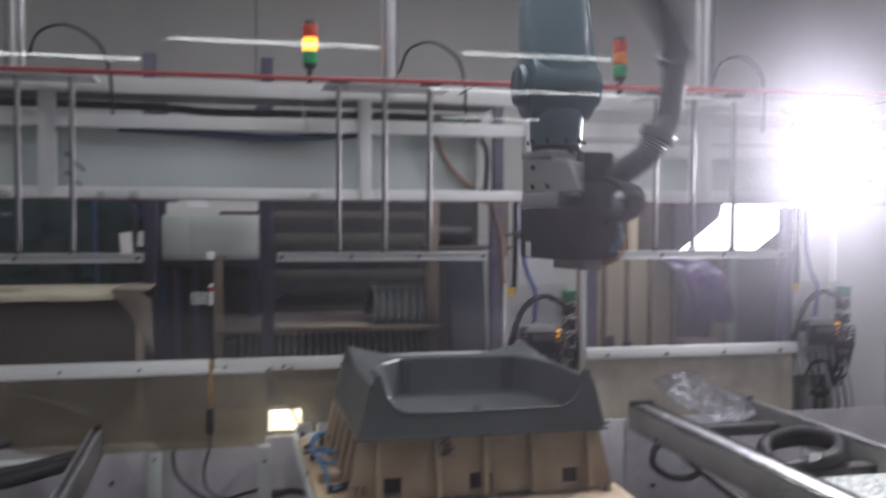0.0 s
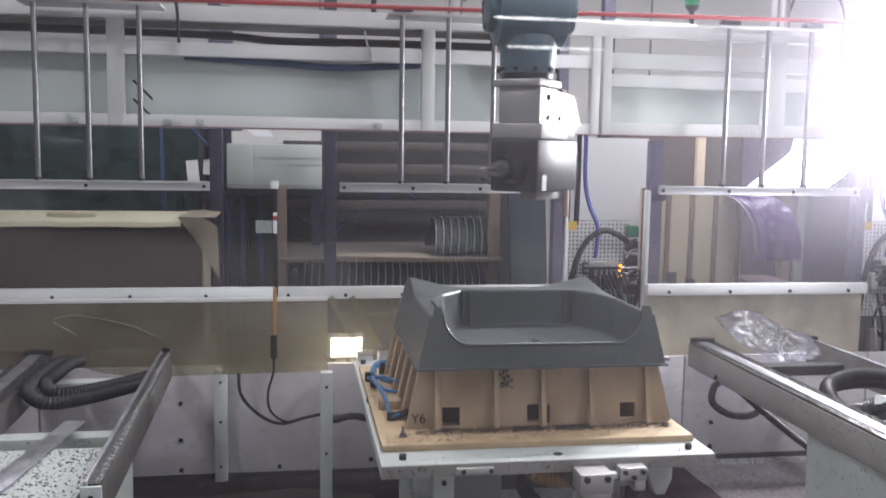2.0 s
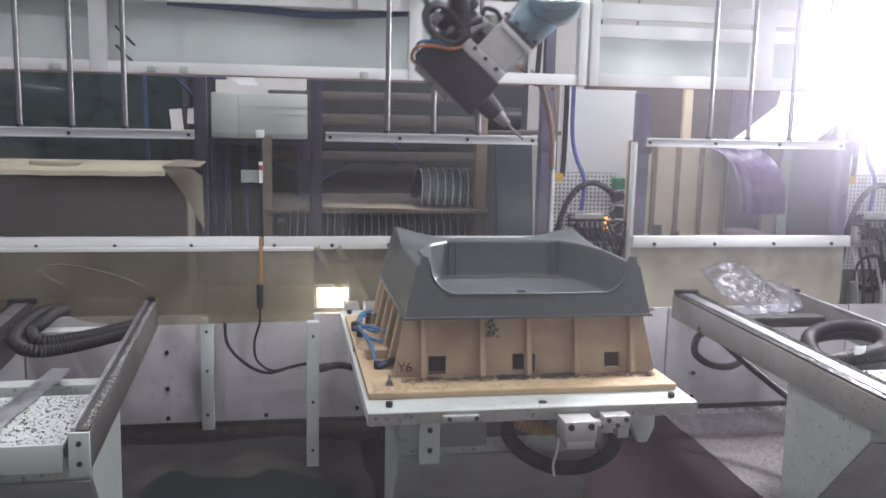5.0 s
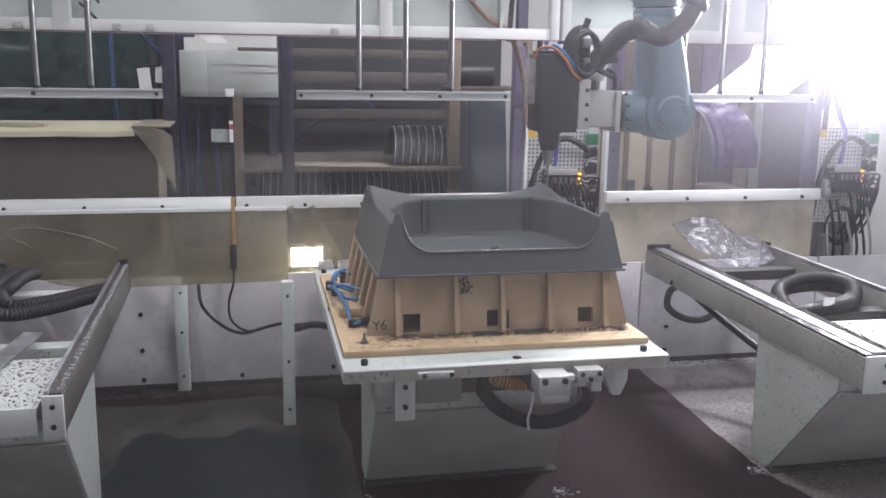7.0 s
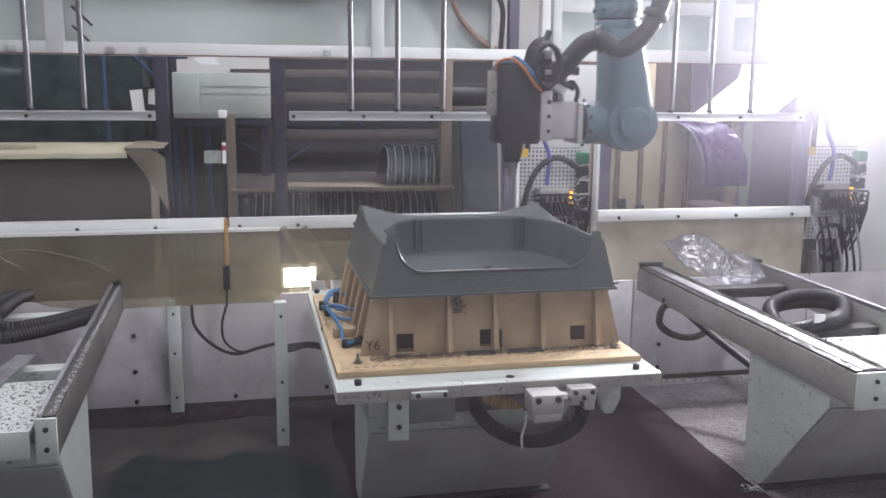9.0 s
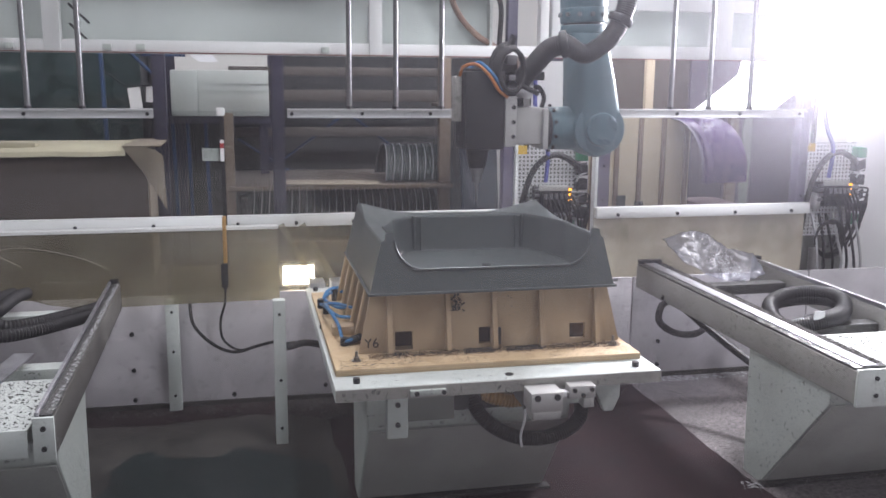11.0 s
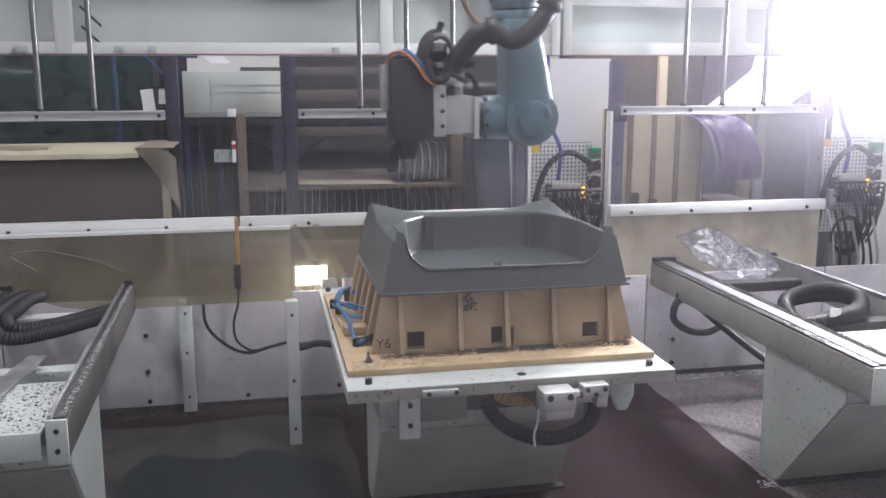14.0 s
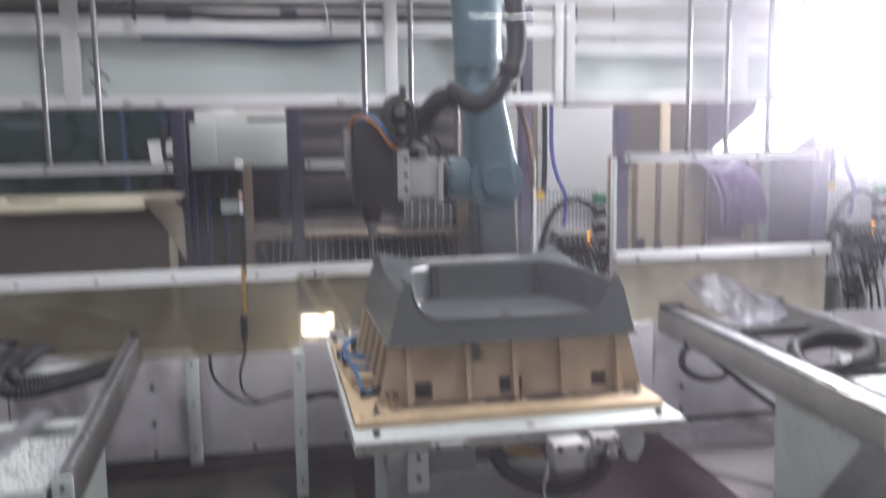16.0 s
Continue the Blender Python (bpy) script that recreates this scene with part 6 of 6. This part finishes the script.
    part("coil_core", box(-0.45, -0.36, 0.0, 0.05, 0.17, 0.3, 0.006), BLACK_PLASTIC, h)
    part("connector", box(-0.44, -0.4, -0.115, -0.06, 0.265, 0.3, 0.004), CHROME, h, "bright connector")
    part("connector", box(-0.43, -0.4, -0.11, -0.06, 0.2, 0.222, 0.004), CHROME, h, "bright connector")
    part("cable_stub", rod((-0.42, -0.05, 0.31), (-0.395, -0.05, 0.38), 0.014, n=10), BOLT, h, "capped cable gland")
    part("cable_stub", rod((-0.37, -0.09, 0.18), (-0.3, -0.11, 0.145), 0.011, n=8), RUBBER, h)
    part("hose_bracket", box(-0.4, -0.26, -0.06, 0.04, 0.2, 0.235, 0.004), BLACK_PLASTIC, h)
    part("extraction_hose", hose([(-0.37, -0.05, 0.19), (-0.325, -0.08, 0.25), (-0.265, -0.12, 0.325), (-0.2, -0.15, 0.345)], 0.043, 16, 10, 0.002, 0.009), RUBBER, h, "thick black corrugated extraction hose")
    part("hose_clamp", rod((-0.225, -0.14, 0.342), (-0.195, -0.152, 0.348), 0.056, n=20, bevel=0.004), BLACK_PLASTIC, h)
    # upper length of the hose: starts at its own origin, sags and rises
    u = part("hose_upper", hose([(-0.02, 0, 0.004), (0.0, 0, 0.0), (0.075, -0.02, -0.038), (0.165, -0.04, 0.025), (0.215, -0.05, 0.115), (0.232, -0.05, 0.2), (0.22, -0.04, 0.4), (0.2, -0.02, 0.7), (0.2, 0.0, 1.0)], 0.04, 16, 10, 0.002, 0.009), RUBBER, t, "thick black corrugated extraction hose")
    part("hose_clamp", rod((0.2, -0.047, 0.085), (0.212, -0.05, 0.112), 0.052, n=20, bevel=0.004), BLACK_PLASTIC, u)
    return t, w, h, u


robot_arm, wrist, tool_head, hose_upper = robot()

# ---- movement ----
# seconds, wrist's place, turn of the forearm, tilt of the wrist, turn of the head, heading and lift of the upper hose
ARM = [
    (0.0, 1.065, 2.92, 2.058, -90, -90, -165, 55, 70),
    (0.1, 0.986, 2.92, 2.055, -90, -90, -182, 25, 75),
    (0.2, 0.876, 2.92, 2.091, -90, -90, -202, 5, 60),
    (0.3, 0.809, 2.92, 2.094, -90, -90, -213, -20, 48),
    (0.5, 0.740, 2.92, 2.068, -90, -90, -216, -50, 40),
    (0.6, 0.739, 2.92, 2.068, -90, -90, -210, -45, 42),
    (0.7, 0.738, 2.92, 2.069, -90, -90, -186, -35, 45),
    (0.8, 0.736, 2.92, 2.071, -90, -90, -155, -22, 62),
    (0.9, 0.735, 2.92, 2.072, -90, -90, -126, 20, 62),
    (1.0, 0.733, 2.92, 2.072, -90, -90, -112, 50, 70),
    (1.1, 0.734, 2.92, 2.071, -90, -90, -98, 58, 74),
    (1.3, 0.735, 2.92, 2.068, -90, -90, -90, 60, 76),
    (1.5, 0.737, 2.92, 2.065, -90, -90, -88, 62, 76),
    (1.7, 0.738, 2.92, 2.063, -90, -90, -78, 80, 60),
    (1.9, 0.738, 2.92, 2.062, -90, -90, -55, 105, 45),
    (2.0, 0.738, 2.92, 2.061, -90, -90, -40, 120, 35),
    (2.2, 0.739, 2.92, 2.062, -90, -90, -12, 135, 25),
    (2.5, 0.740, 2.92, 2.063, -90, -90, 20, 152, 22),
    (2.8, 0.740, 2.92, 2.065, -90, -90, 60, 172, 20),
    (3.0, 0.740, 2.92, 2.066, -90, -90, 80, 180, 20),
    (3.2, 0.746, 2.92, 2.081, -88, -89, 86, 180, 22),
    (4.2, 0.890, 3.2, 2.066, -50, -72, 45, 95, 15),
    (5.3, 1.3, 3.72, 1.995, -8, -38, 0, 10, 8),
    (5.5, 1.452, 3.72, 1.878, -4, -32, 0, 0, 0),
    (5.7, 1.470, 3.72, 1.816, -2, -23, 0, 0, 0),
    (5.8, 1.587, 3.72, 1.731, 0, -18, 0, 0, 0),
    (5.9, 1.661, 3.72, 1.675, 0, -9, 0, 0, 0),
    (6.0, 1.705, 3.72, 1.615, 0, -3, 0, 0, 0),
    (6.2, 1.721, 3.72, 1.537, 0, 0, 0, 0, 0),
    (6.5, 1.734, 3.72, 1.451, 0, 0, 0, 0, 0),
    (7.0, 1.734, 3.72, 1.393, 0, 0, 0, 0, 0),
    (7.5, 1.737, 3.72, 1.381, 0, 0, 0, 0, 0),
    (8.0, 1.734, 3.72, 1.391, 0, 0, 0, 0, 0),
    (8.5, 1.720, 3.72, 1.442, 0, 0, 0, 0, 0),
    (8.7, 1.691, 3.72, 1.444, 0, 0, 0, 0, 0),
    (9.0, 1.606, 3.72, 1.427, 0, 0, 0, 0, 0),
    (9.2, 1.563, 3.72, 1.403, 0, 0, 0, 0, 0),
    (11.3, 1.410, 3.72, 1.391, 0, 0, 0, 0, 0),
    (11.5, 1.315, 3.72, 1.397, 0, 0, 0, 0, 0),
    (11.7, 1.262, 3.72, 1.396, 0, 0, 0, 0, 0),
    (12.0, 1.242, 3.72, 1.387, 0, 0, 0, 0, 0),
    (12.5, 1.241, 3.72, 1.371, 0, 0, 0, 0, 0),
    (13.0, 1.241, 3.72, 1.371, 0, 0, 0, 0, 0),
    (13.5, 1.240, 3.72, 1.385, 0, 0, 0, 0, 0),
    (13.7, 1.215, 3.72, 1.399, 0, 0, 0, 0, 0),
    (14.0, 1.115, 3.72, 1.432, 0, 0, 0, 0, 0),
    (14.2, 1.050, 3.72, 1.434, 0, 0, 0, 0, 0),
    (14.5, 0.957, 3.72, 1.415, 0, 0, 0, 0, 0),
    (15.0, 0.939, 3.72, 1.379, 0, 0, 0, 0, 0),
    (15.5, 0.943, 3.72, 1.366, 0, 0, 0, 0, 0),
    (15.8, 0.939, 3.72, 1.376, 0, 0, 0, 0, 0),
    (16.0, 0.942, 3.72, 1.380, 0, 0, 0, 0, 0),
]


def motions():
    walk(robot_arm, [(t, pose(x, y, z, 0, 0, yaw)) for t, x, y, z, yaw, tilt, spin, heading, lift in ARM])
    walk(wrist, [(t, pose(0, 0, 0, 0, tilt, 0)) for t, x, y, z, yaw, tilt, spin, heading, lift in ARM])
    walk(tool_head, [(t, pose(0, 0, 0, 0, tilt, 0) @ pose(0.026, 0, 0, spin, 0, 0)) for t, x, y, z, yaw, tilt, spin, heading, lift in ARM])
    rows = []
    for t, x, y, z, yaw, tilt, spin, heading, lift in ARM:
        end = pose(0, 0, 0, 0, tilt, 0) @ pose(0.026, 0, 0, spin, 0, 0) @ Vector((-0.2, -0.15, 0.345))
        rows.append((t, pose(*end, 0, 0, heading - yaw) @ pose(0, 0, 0, 0, -lift, 0)))
    walk(hose_upper, rows)


motions()
